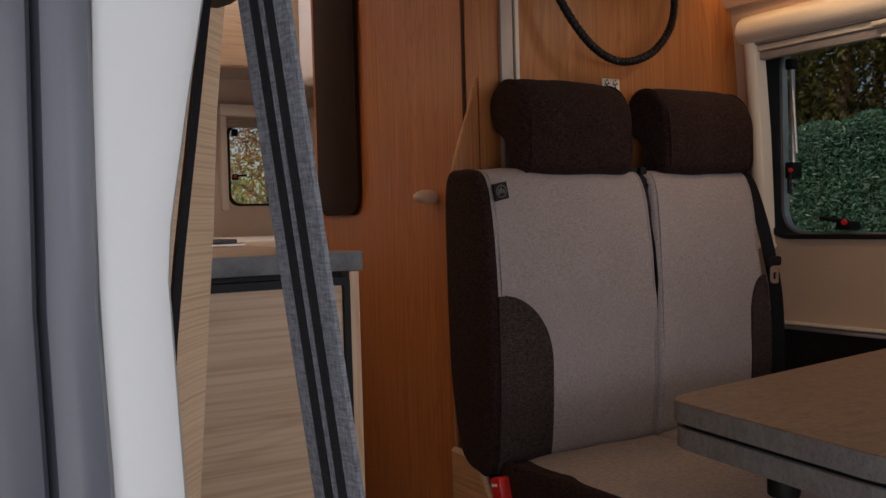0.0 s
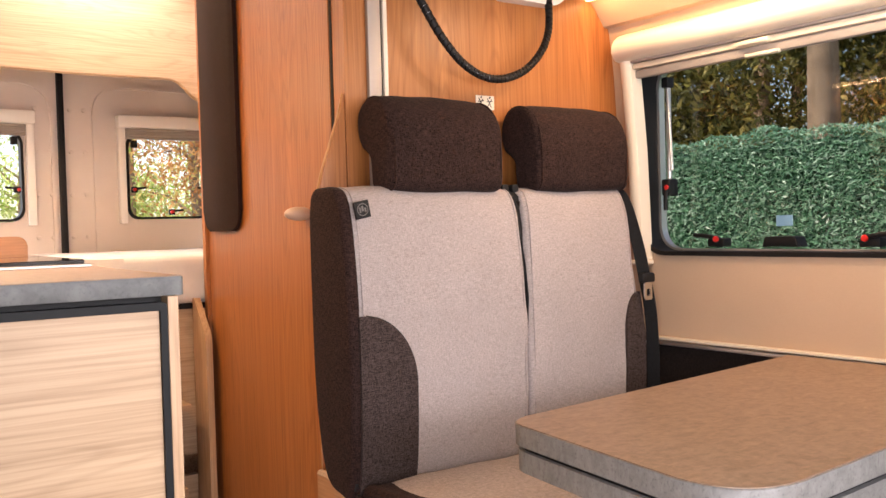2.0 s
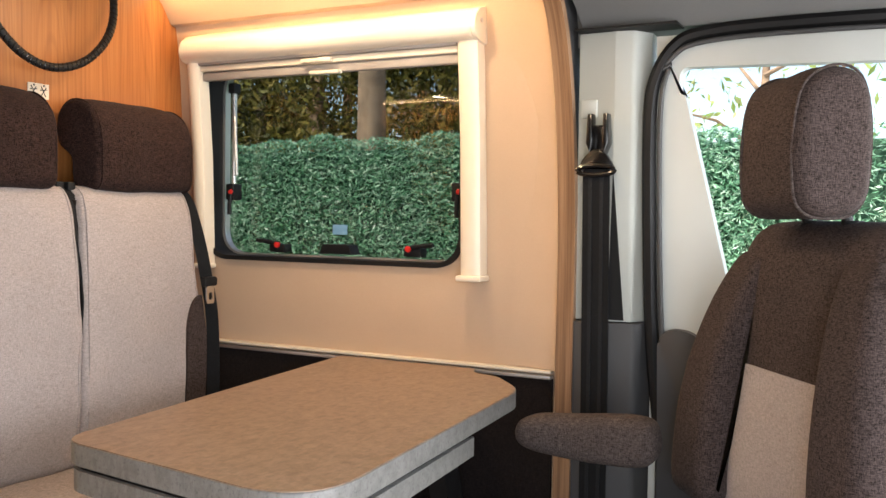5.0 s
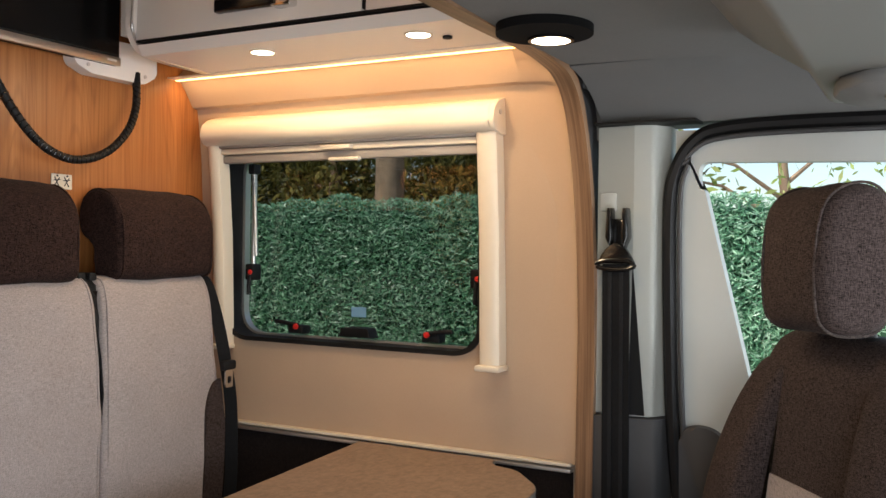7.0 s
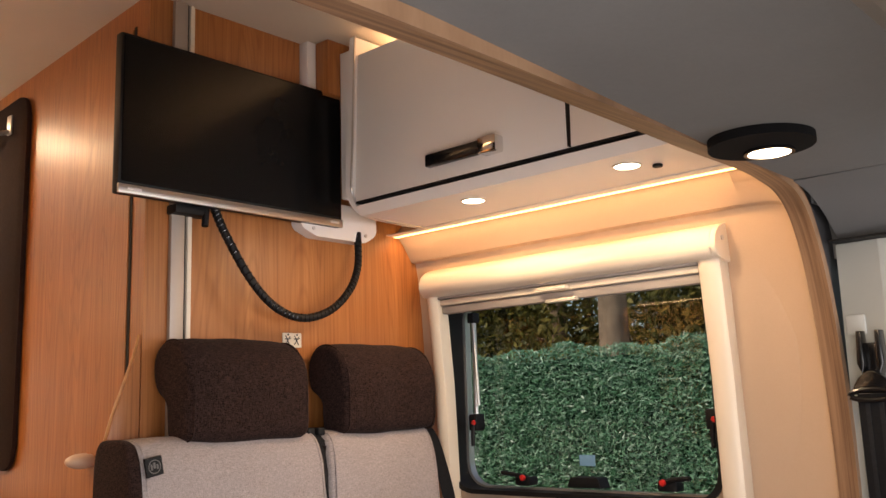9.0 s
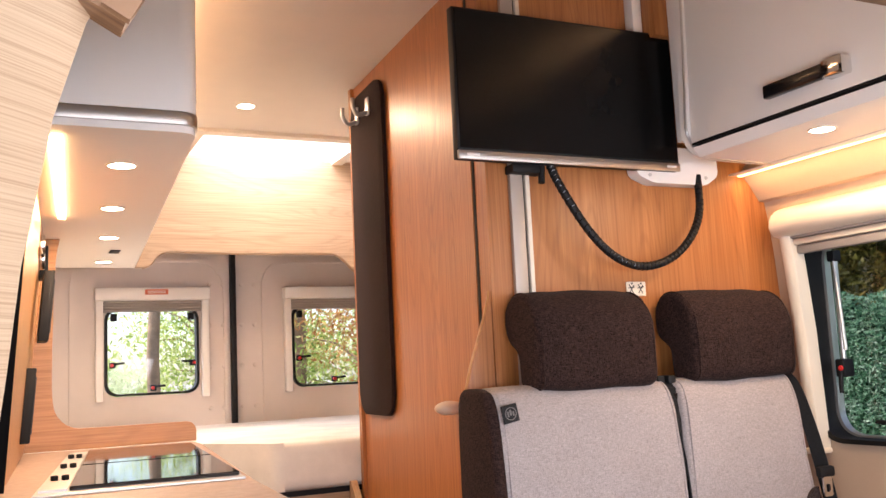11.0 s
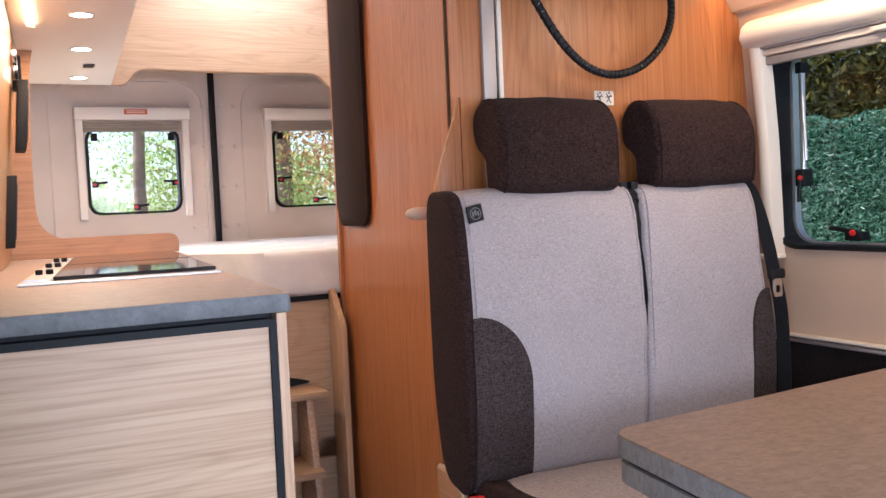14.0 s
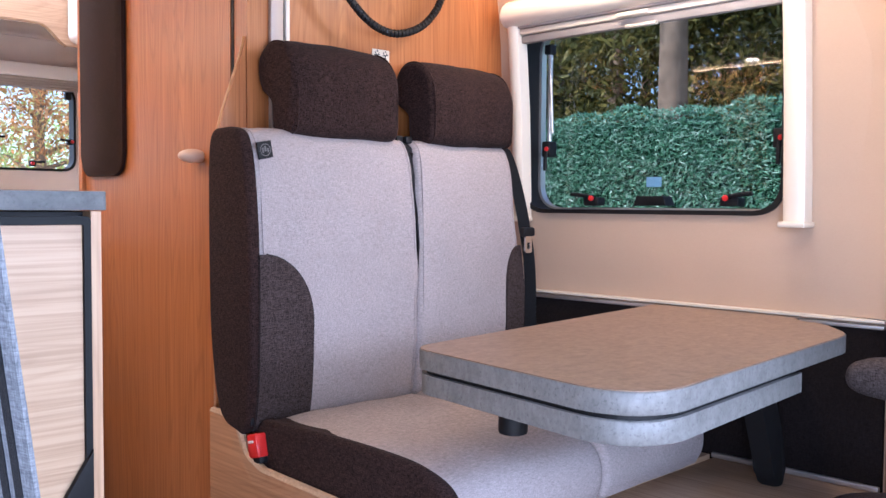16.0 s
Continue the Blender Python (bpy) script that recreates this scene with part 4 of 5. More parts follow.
# ---- the table ----
table = thing("dinette_table", (1.0, 0.85, 0.38), "folding camper table with brown slate-look top and speckled grey edge", "table")
TOP = rounded([(0.632, 1.035, 0.055), (0.567, 0.575, 0.085), (1.295, 0.632, 0.13), (1.402, 0.722, 0.07), (1.418, 0.787, 0.04), (1.461, 0.796, 0.01), (1.461, 1.128)], 9)
part("top_edge", prism(TOP, "z", 0.668, 0.6965, 0.0015, 1), M_TABLE_EDGE, table, "speckled grey edge band", angle=50)
nrm = normals2d(TOP)
part("top_surface", prism([(p[0] - n.x * 0.002, p[1] - n.y * 0.002) for p, n in zip(TOP, nrm)], "z", 0.6967, 0.698), M_TABLE, table, "brown slate-look surface")
FLAP = rounded([(0.634, 1.033, 0.055), (0.569, 0.577, 0.085), (1.072, 0.6165, 0.004), (1.09, 1.06)], 9)
part("flap_edge", prism(FLAP, "z", 0.631, 0.6605, 0.0015, 1), M_TABLE_EDGE, table, "speckled grey fold-out leaf", angle=50)
# black inset slab that draws the shadow line between top and leaf
part("flap_gap_shade", prism([(p[0] - n.x * 0.007, p[1] - n.y * 0.007) for p, n in zip(FLAP, normals2d(FLAP))], "z", 0.6607, 0.6678), M_BLACK, table, smooth=False)
part("under_knob", disc((0.665, 0.853, 0.592), 0.021, 0.039, "z", 24, 0.004), M_BLACK, table, "black turning knob")
part("slide_rail", box(0.88, 1.0, 0.84, 0.88, 0.618, 0.6315, 0.003), M_BLACK, table)
leg = smooth_loop([(1.318, 0.63), (1.268, 0.63), (1.298, 0.54), (1.335, 0.45), (1.36, 0.383), (1.40, 0.383), (1.39, 0.46), (1.355, 0.55)], 5)
part("fold_leg", prism(leg, "y", 0.79, 0.83, 0.008), M_BLACK, table, "dark plastic folding leg")

# ---- the kitchen ----
kit = thing("kitchen_unit", (0.0, 1.8, 0.0), "oak-look kitchen unit with a fridge door in a black frame", "kitchen unit")
part("end_side", box(0.1735, 0.187, 1.119, 2.6, 0.0, 0.905, 0.001), M_OAK_Z, kit, smooth=False)
part("fridge_frame", ring(rect(-0.185, 0.171, 0.10, 0.8985, 0.006), rect(-0.176, 0.1625, 0.125, 0.8885, 0.003), "y", 1.113, 1.135), M_FRAME, kit, "black door frame")
part("fridge_door", box(-0.176, 0.1625, 1.118, 1.134, 0.125, 0.8885, 0.001), M_OAK, kit, "oak-look fridge door", smooth=False)
part("recess", box(-0.185, 0.1725, 1.14, 1.16, 0.0, 0.904), M_BLACK, kit, smooth=False)
part("corner_handle", prism([(0.170, 0.61), (0.170, 0.53), (0.118, 0.53)], "y", 1.108, 1.118, 0.002), M_BLACK, kit, "black corner latch")
part("plinth", box(-0.185, 0.155, 1.13, 1.15, 0.0, 0.095), M_BLACK, kit, smooth=False)
wt = thing("worktop", (0.05, 1.9, 0.905), "brown stone-look kitchen worktop with a slate grey edge", "worktop")
WT = rounded([(-0.19, 1.117), (0.194, 1.117, 0.006), (0.225, 1.62, 0.5), (0.315, 2.55, 0.05), (0.315, 2.688), (-0.15, 2.688)], 7)
part("worktop_edge", prism(WT, "z", 0.906, 0.929, 0.001, 1), M_EDGE_GREY, wt, "slate grey edge band")
nrm = normals2d(WT)
part("worktop_surface", prism([(p[0] - n.x * 0.0015, p[1] - n.y * 0.0015) for p, n in zip(WT, nrm)], "z", 0.9292, 0.930), M_WORKTOP, wt, "brown stone-look surface")


def hob_pt(u, v):
    """u across, v along the hob's slanted outline."""
    x0, x1 = -0.124 + 0.102 * v, 0.212 + 0.065 * v
    return (x0 + (x1 - x0) * u, 1.612 + 0.875 * v)


hob = thing("gas_hob", (0.07, 2.05, 0.93), "built-in hob and sink under black glass lids with a steel rim", "hob")
part("rim", prism([hob_pt(0, 0), hob_pt(1, 0), hob_pt(1, 1), hob_pt(0, 1)], "z", 0.9302, 0.935, 0.001, 1), M_STEEL, hob, "stainless steel rim", smooth=False)
part("glass_lid", prism([hob_pt(0.16, 0.03), hob_pt(0.98, 0.03), hob_pt(0.98, 0.48), hob_pt(0.16, 0.48)], "z", 0.9352, 0.942, 0.001, 1), M_HOBGLASS, hob, "black glass lid", smooth=False)
part("glass_lid", prism([hob_pt(0.16, 0.50), hob_pt(0.98, 0.50), hob_pt(0.98, 0.97), hob_pt(0.16, 0.97)], "z", 0.9352, 0.942, 0.001, 1), M_HOBGLASS, hob, "black glass lid", smooth=False)
part("control_panel", prism([hob_pt(0.02, 0.03), hob_pt(0.15, 0.03), hob_pt(0.15, 0.97), hob_pt(0.02, 0.97)], "z", 0.9352, 0.939), M_STEEL, hob, smooth=False)
for v in (0.2, 0.48, 0.76):
    for u in (0.06, 0.115):
        x, y = hob_pt(u, v)
        part("hob_knob", disc((x, y, 0.939), 0.0065, 0.009, "z", 14, 0.0015), M_BLACK, hob)
splash = thing("splash_board", (0.05, 2.7, 0.93), "honey-coloured wood partition curving down behind the hob", "panel")
SP = [(-0.14, 0.931), (0.325, 0.931)] + rounded([(0.325, 0.931), (0.325, 0.986, 0.04), (0.0, 0.986, 0.0)], 6)[1:-1] + [tuple(p) for p in [(v.x, v.y) for v in smooth_path([(0.04, 0.986, 0), (0.005, 0.988, 0), (-0.03, 1.01, 0), (-0.05, 1.06, 0), (-0.052, 1.2, 0), (-0.046, 1.42, 0), (-0.035, 1.50, 0)], 5)]] + [(-0.14, 1.50)]
part("board", prism(SP, "y", 2.69, 2.71, 0.002), M_HONEY, splash, smooth=False)


def lean(bm):
    """The side wall leans in towards the roof."""
    for v in bm.verts:
        v.co.x += max(0.0, v.co.z - 0.93) * 0.08
    return bm


bm = prism([(1.752, 0.931), (2.688, 0.931), (2.688, 1.498), (1.13, 1.498)] + rounded([(1.13, 1.452), (1.752, 1.44, 0.07), (1.752, 0.931)], 7)[:-1], "x", -0.215, -0.167)
for v in bm.verts:
    v.co.x += (v.co.y - 1.75) * 0.05
structure("wall_kitchen", lean(bm), M_HONEY_Z, "golden wood wall panel behind the worktop", smooth=False)


def kitchen_x(y, z):
    """The inner face of the kitchen wall."""
    return -0.167 + (y - 1.75) * 0.05 + max(0.0, z - 0.93) * 0.08


for z0, z1, y in ((1.21, 1.38, 2.45), (0.975, 1.147, 2.40)):
    s = thing("wall_socket", (-0.10, y, z0), "black framed double socket on the kitchen wall", "socket")
    x = kitchen_x(y + 0.06, z0)
    part("socket_frame", lean(box(x - 0.012, x + 0.012, y - 0.06, y + 0.06, z0, z1, 0.003)), M_BLACK, s)
    part("socket_insert", lean(box(x + 0.0122, x + 0.0145, y - 0.045, y + 0.045, z0 + 0.02, z1 - 0.02, 0.001)), M_CABDARK, s)
s = thing("wall_switch", (-0.09, 2.5, 1.33), "round silver-rimmed switches on the kitchen wall", "switch")
part("switch_rim", disc((kitchen_x(2.40, 1.44) - 0.002, 2.40, 1.44), 0.028, 0.014, "x", 20, 0.002), M_CHROME, s)
part("switch_rim", disc((kitchen_x(2.50, 1.42) - 0.002, 2.50, 1.42), 0.028, 0.014, "x", 20, 0.002), M_CHROME, s)
x = kitchen_x(2.56, 1.40)
part("switch_plate", box(x - 0.01, x + 0.02, 2.53, 2.60, 1.375, 1.46, 0.003), M_BLACK, s)
kwin = thing("window_2", (-0.17, 1.5, 0.93), "dark tinted kitchen window in the sliding door, black frame", "window", kind="structure")
part("window_frame", lean(prism(rect(0.66, 1.95, 0.86, 1.44, 0.07), "x", -0.225, -0.203, 0.003)), M_DEADBLACK, kwin, "black frame")
part("pane", lean(prism(rect(0.70, 1.92, 0.90, 1.41, 0.06), "x", -0.2028, -0.201)), M_DEADBLACK, kwin, "dark tinted pane")
part("frame_end", lean(box(-0.26, -0.1695, 1.738, 1.7515, 0.84, 1.425)), M_DEADBLACK, kwin, "black frame end", smooth=False)
bm = box(-0.25, -0.226, 0.625, 2.69, 0.0, ZC)
box(-0.226, -0.2065, 0.625, 1.105, 0.0, 0.935, bm=bm)
structure("wall_right", bm, M_DEADBLACK, "dark inner side of the sliding door")

ok = thing("overhead_cupboard", (0.0, 2.4, 1.5), "white overhead kitchen cupboard with a metal band and recessed spots", "cupboard")
OK = rounded([(-0.135, 1.482), (0.114, 1.482, 0.03), (0.24, 3.36), (-0.135, 3.36)], 6)
part("bottom_panel", prism(OK, "z", 1.50, 1.512), M_WHITE, ok)
nrm = normals2d(OK)
part("metal_band", prism([(p[0] + n.x * 0.004, p[1] + n.y * 0.004) for p, n in zip(OK, nrm)], "z", 1.512, 1.535, 0.003), M_STEEL, ok, "dark metal band")
part("body", prism([(p[0] + n.x * 0.002, p[1] + n.y * 0.002) for p, n in zip(OK, nrm)], "z", 1.535, 1.86), M_WHITE, ok, "white gloss cupboard body")
part("door_line", box(0.12, 0.135, 1.60, 1.604, 1.54, 1.86), M_BLACK, ok, smooth=False)
part("sensor", box(0.115, 0.145, 2.90, 2.955, 1.4965, 1.50, 0.001, 1), M_BLACK, ok, "small black sensor", smooth=False)
strip = thing("light_strip", (-0.08, 1.93, 1.5), "warm glowing light strip under the kitchen cupboard", "lamp")
part("glowing_strip", prism([(-0.108, 1.545), (-0.086, 1.54), (-0.04, 2.32), (-0.058, 2.305)], "z", 1.492, 1.4995), M_LED, strip, smooth=False)
strip_lamp("kitchen_strip_lamp", (-0.073, 1.93, 1.488), 0.03, 0.75, 1.4, WARM)
strip_lamp("kitchen_upper_strip_lamp", (0.03, 2.4, 1.875), 0.10, 1.7, 8.2, WARM, 0, True)
for x, y in ((0.025, 1.74), (0.052, 2.187), (0.087, 2.64), (0.121, 3.185)):
    spot_lamp(x, y, 1.50, 1.2, 0.028)
spot_lamp(0.494, 2.731, ZC, 2.2, 0.03)

# ---- rear of the van ----
header = thing("rear_header", (0.67, 3.4, 1.56), "pale oak-look header board with curved lower corners over the bed", "panel")
HDp = [(0.245, 1.93), (0.245, 1.505), (0.27, 1.505)] + [(v.x, v.y) for v in smooth_path([(0.275, 1.507, 0), (0.30, 1.52, 0), (0.32, 1.548, 0), (0.35, 1.564, 0), (0.40, 1.566, 0), (0.65, 1.562, 0), (0.95, 1.564, 0), (1.005, 1.558, 0), (1.035, 1.535, 0), (1.065, 1.505, 0), (1.09, 1.49, 0)], 5)] + [(1.46, 1.49), (1.46, 1.93)]
part("board", prism(HDp, "y", 3.40, 3.42, 0.002), M_OAK, header, smooth=False)
part("edging", tube([(u, 3.41, v) for u, v in HDp[2:-2]], 0.006, 6), M_EDGE, header)
rc = thing("rear_overhead_cupboard", (1.25, 3.0, 1.49), "white overhead cupboard along the side wall above the bed", "cupboard")
part("body", prism(rounded([(1.09, 1.50, 0.03), (1.455, 1.50), (1.455, 1.92), (1.09, 1.92)]), "y", 2.52, 3.395, 0.003), M_WHITE, rc)

bed = thing("rear_bed", (0.66, 3.15, 0.0), "rear double bed with a cream-white mattress on an oak-look base", "bed")
part("mattress", prism(rounded([(-0.12, 2.73), (0.34, 2.73, 0.04), (0.50, 2.505, 0.05), (1.44, 2.505), (1.44, 3.80), (-0.12, 3.80)]), "z", 0.787, 0.918, 0.032, 5), M_SHEET, bed, "cream-white mattress")
part("slat_gap", box(0.36, 1.45, 2.52, 2.54, 0.77, 0.785), M_BLACK, bed, smooth=False)
part("bed_front", box(0.34, 0.74, 2.525, 2.545, 0.36, 0.77), M_OAK, bed, "oak-look bed front", smooth=False)
part("bed_front", box(0.34, 0.74, 2.525, 2.545, 0.0, 0.30), M_OAK, bed, "oak-look bed front", smooth=False)
part("bed_box", box(-0.12, 1.45, 2.72, 3.80, 0.0, 0.77), M_OAK_Y, bed, smooth=False)
stepb = thing("bed_step", (0.5, 2.3, 0.0), "oak-look step with a black grip hole below the bed", "step")
part("step_side", prism([(2.30, 0.0), (2.50, 0.0), (2.50, 0.52), (2.42, 0.52)], "x", 0.60, 0.62, 0.002), M_OAK_Y, stepb)
part("step_tread", box(0.36, 0.66, 2.40, 2.52, 0.505, 0.525, 0.003), M_OAK, stepb)
part("step_tread", box(0.36, 0.62, 2.33, 2.52, 0.30, 0.32, 0.003), M_OAK, stepb)
part("grip_hole", prism(smooth_loop([(0.36, 0.53), (0.37, 0.60), (0.47, 0.605), (0.56, 0.56), (0.64, 0.53)], 4), "y", 2.519, 2.5245), M_BLACK, stepb, "black grip opening", smooth=False)
sidec = thing("bed_side_panel", (0.73, 2.45, 0.0), "narrow oak-look panel with a curved top at the washroom corner", "panel")
part("board", prism(rounded([(2.41, 0.0), (2.51, 0.0), (2.51, 0.80), (2.495, 0.80, 0.01), (2.415, 0.70, 0.06)]), "x", 0.712, 0.730, 0.002), M_OAK_Z, sidec)

# rear doors
YR = 3.847
for n, (x0, x1, w0, w1) in enumerate(((-0.16, 0.685, 0.150, 0.590), (0.702, 1.50, 0.912, 1.352))):
    rd = thing("door_%d" % (n + 1), ((x0 + x1) / 2, YR, 0.0), "greige-lined rear door of the van with a window, closed", "door", "rear doors", "structure")
    wc = (w0 + w1) / 2
    hole = rect(wc - 0.185, wc + 0.185, 1.045, 1.40, 0.05, 7)
    bm = sheet_with_hole(lambda z: 0.0, 0.05, x0, x1, 0.3, ZC, hole)
    for v in bm.verts:
        v.co = (v.co.y, YR + 0.03 + v.co.x, v.co.z)
    part("door_lining", bm, M_REAR, rd)
    part("raised_panel", ring(rect(wc - 0.315, wc + 0.30, 0.70, 1.60, 0.12, 7), rect(wc - 0.30, wc + 0.285, 0.715, 1.585, 0.11, 7), "y", YR + 0.018, YR + 0.031), M_REAR, rd)
    part("window_frame", ring(rect(wc - 0.183, wc + 0.183, 1.047, 1.398, 0.048, 7), rect(wc - 0.173, wc + 0.173, 1.056, 1.389, 0.044, 7), "y", YR + 0.022, YR + 0.07), M_RUBBER, rd, "black rubber frame")
    ob = part("pane", prism(rect(wc - 0.18, wc + 0.18, 1.05, 1.395, 0.045, 7), "y", YR + 0.075, YR + 0.078), M_GLASS, rd, "clear acrylic pane")
    ob.visible_shadow = False
    bl = part("blind_head", box(w0 - 0.003, w1 + 0.003, YR - 0.02, YR + 0.03, 1.425, 1.476, 0.006), M_WHITE, rd, "white blind cassette")
    for xx in (w0, w1 - 0.028):
        part("blind_rail", box(xx, xx + 0.028, YR - 0.005, YR + 0.03, 1.03, 1.425, 0.003), M_WHITE, rd, "white blind rail")
    for k in range(4):
        z = 1.424 - 0.011 * (k + 1)
        part("blind_pleat", box(w0 + 0.029, w1 - 0.029, YR - 0.002 + 0.004 * (k % 2), YR + 0.02, z, z + 0.0105, 0.002, 1), M_BLIND, rd, "pleated grey blind cloth")
    for (cx, cz, dx) in ((wc - 0.155, 1.17, 1), (wc + 0.155, 1.17, -1), (wc, 1.075, 1)):
        c = part("catch", box(cx - 0.012, cx + 0.012, YR + 0.01, YR + 0.03, cz - 0.012, cz + 0.012, 0.003), M_BLACK, rd, "black catch")
        part("catch_lever", tube([(cx, YR + 0.008, cz + 0.004), (cx + 0.045 * dx, YR + 0.004, cz + 0.008)], 0.005, 8), M_BLACK, c)
        part("catch_button", disc((cx - 0.004 * dx, YR, cz), 0.007, 0.012, "y", 12), M_RED, c, "red button")
    for xx in (wc - 0.15, wc + 0.15):
        part("hinge", box(xx - 0.012, xx + 0.012, YR + 0.012, YR + 0.035, 1.345, 1.375, 0.003), M_BLACK, rd)
    for xx in ((x1 - 0.03, x1 - 0.085) if n == 0 else (x0 + 0.03, x0 + 0.085)):
        for k in range(4):
            part("fixing_stud", disc((xx, YR + 0.022, 0.98 + 0.17 * k), 0.009, 0.01, "y", 12, 0.003), M_REAR, rd)
    if n == 0:
        part("warning_label", box(0.335, 0.425, YR - 0.0225, YR - 0.0203, 1.447, 1.468), M_REDLABEL, rd, "red warning label", smooth=False)
        for k in range(2):
            part("label_bar", box(0.345, 0.415, YR - 0.0235, YR - 0.0226, 1.452 + 0.007 * k, 1.455 + 0.007 * k), M_LABEL, rd, smooth=False)
structure("trim_rear_seal", box(0.683, 0.704, YR - 0.004, YR + 0.06, 0.3, ZC - 0.002, 0.004), M_RUBBER, "black rubber seal between the rear doors", category="trim")

# ---- the arch to the cab ----
ARCH = [(v.x, v.y) for v in smooth_path([(1.452, 0.0, 0), (1.452, 0.4, 0), (1.456, 0.75, 0), (1.458, 0.97, 0), (1.442, 1.15, 0), (1.411, 1.29, 0), (1.368, 1.385, 0), (1.315, 1.432, 0), (1.24, 1.448, 0), (1.10, 1.453, 0), (0.65, 1.444, 0), (0.25, 1.43, 0), (0.04, 1.415, 0), (-0.05, 1.385, 0), (-0.10, 1.315, 0), (-0.148, 1.22, 0), (-0.171, 1.09, 0), (-0.182, 0.98, 0), (-0.196, 0.82, 0), (-0.212, 0.5, 0), (-0.216, 0.0, 0)], 6)]


def arch_shift(x):
    """The arch stands a little further forward on the passenger's side."""
    return -0.05 * max(0.0, min(1.0, (1.0 - x) / 1.0))


def band(line, out0, out1, y0, y1):
    b = bmesh.new()
    n = len(line)
    rows = []
    for i in range(n):
        t = Vector(line[min(i + 1, n - 1)]) - Vector(line[max(i - 1, 0)])
        k = Vector((t.y, -t.x)).normalized()
        rows.append([b.verts.new((line[i][0] + k.x * o, y + arch_shift(line[i][0]), line[i][1] + k.y * o)) for o, y in ((out0, y0), (out1, y0), (out1, y1), (out0, y1))])
    for r0, r1 in zip(rows, rows[1:]):
        for k in range(4):
            b.faces.new((r0[k], r0[(k + 1) % 4], r1[(k + 1) % 4], r1[k]))
    b.faces.new(rows[0])
    b.faces.new(rows[-1])
    return b


ARCH = [p for p in ARCH if p[0] > -0.105 or p[1] > 1.33]
arch = thing("cab_arch", (0.65, 0.6, 0.0), "oak-look edged arch between the cab and the living area", "arch", kind="structure")
part("arch_board", band(ARCH, 0.0, 0.038, 0.598, 0.624), M_ARCH, arch, "oak-look edging board")
part("arch_lip", band(ARCH, -0.002, 0.016, 0.590, 0.5975), M_ARCH, arch, "darker front lip")
part("arch_infill", box(1.460, 1.52, 0.592, 0.602, 0.0, 1.12), M_CABDARK, arch, "dark grey infill")
part("arch_infill", band([p for p in ARCH if p[0] > 1.33 and p[1] > 1.08], 0.034, 0.11, 0.604, 0.612), M_CABDARK, arch, "dark grey infill")

# lining that rounds the corner from the side wall and its cove to the arch
edge = [(1.4555, 0.7065)] + [p for p in ARCH if p[0] > 1.24 and p[1] > 0.72]
far = []
for x, z in edge:
    k = max(0.0, min(1.0, (z - 1.15) / 0.298))
    zz = z + 0.072 * k * k
    if zz <= 1.455:
        far.append((wall_x(zz) - 0.0015, zz))
    else:
        i = min(4, int((zz - 1.455) / 0.0135))
        far.append((COVE[i][0] - 0.0015, COVE[i][1] - 0.001))
bm = bmesh.new()
rows = []
for (x0, z0), (x1, z1) in zip(edge, far):
    row = []
    for i in range(13):
        w = math.pi / 2 * i / 12
        s, c = math.sin(w), 1 - math.cos(w)
        row.append(bm.verts.new((x0 + (x1 - x0) * s, 0.6245 + 0.115 * c, z0 + (z1 - z0) * s)))
    rows.append(row)
for r0, r1 in zip(rows, rows[1:]):
    for i in range(12):
        bm.faces.new((r0[i], r0[i + 1], r1[i + 1], r1[i]))
structure("wall_corner_lining", bm, M_CLOTHWALL, "beige lining rounding the corner from the side wall to the arch", category="wall")

# ---- the cab, driver's side ----
structure("ceiling_cab", prism([(0.60, 1.452), (0.30, 1.447), (-0.2, 1.43), (-0.7, 1.38), (-1.1, 1.30), (-1.1, 1.34), (-0.7, 1.42), (0.0, 1.50), (0.61, 1.52)], "x", -0.26, 1.32), M_HEADLINER, "grey fabric headliner of the cab", category="ceiling")
COVEC = [(v.x, v.y) for v in smooth_path([(1.30, 1.449, 0), (1.36, 1.44, 0), (1.42, 1.415, 0), (1.46, 1.39, 0), (1.492, 1.366, 0)], 4)]
structure("ceiling_cab_side", prism(COVEC + [(x + 0.03, z + 0.03) for x, z in COVEC[::-1]], "y", -1.1, 0.59), M_HEADLINER, "grey fabric headliner rolling down to the door", category="ceiling")
structure("wall_cab_filler", box(1.495, 1.60, 0.56, 0.66, 1.34, 1.62), M_HEADLINER, "grey lining above the door pillar")
structure("wall_cab_filler_upper", box(1.41, 1.60, 0.60, 0.622, 1.43, 1.62), M_HEADLINER, "grey lining behind the arch")
structure("wall_cab_door_head", box(1.497, 1.60, 0.10, 0.558, 1.368, 1.45), M_HEADLINER, "grey lining above the driver's door", category="wall")
pl = thing("door_pillar", (1.48, 0.53, 0.0), "pale grey plastic door pillar with a dark lower trim", "pillar", kind="structure")
part("upper_trim", prism(rounded([(1.47, 0.591), (1.468, 0.52, 0.01), (1.475, 0.485, 0.015), (1.515, 0.462, 0.01), (1.56, 0.46), (1.56, 0.591)]), "z", 0.812, 1.362, 0.003), M_PILLAR, pl)
part("slot", prism([(0.520, 1.10), (0.494, 0.815), (0.526, 0.815)], "x", 1.466, 1.4685), M_BLACK, pl, "black belt slot", smooth=False)
part("lower_trim", prism(rounded([(1.458, 0.592), (1.455, 0.52, 0.01), (1.462, 0.47, 0.015), (1.515, 0.45, 0.01), (1.56, 0.44), (1.56, 0.592)]), "z", 0.0, 0.81, 0.004), M_CABDARK, pl, "dark grey lower trim")
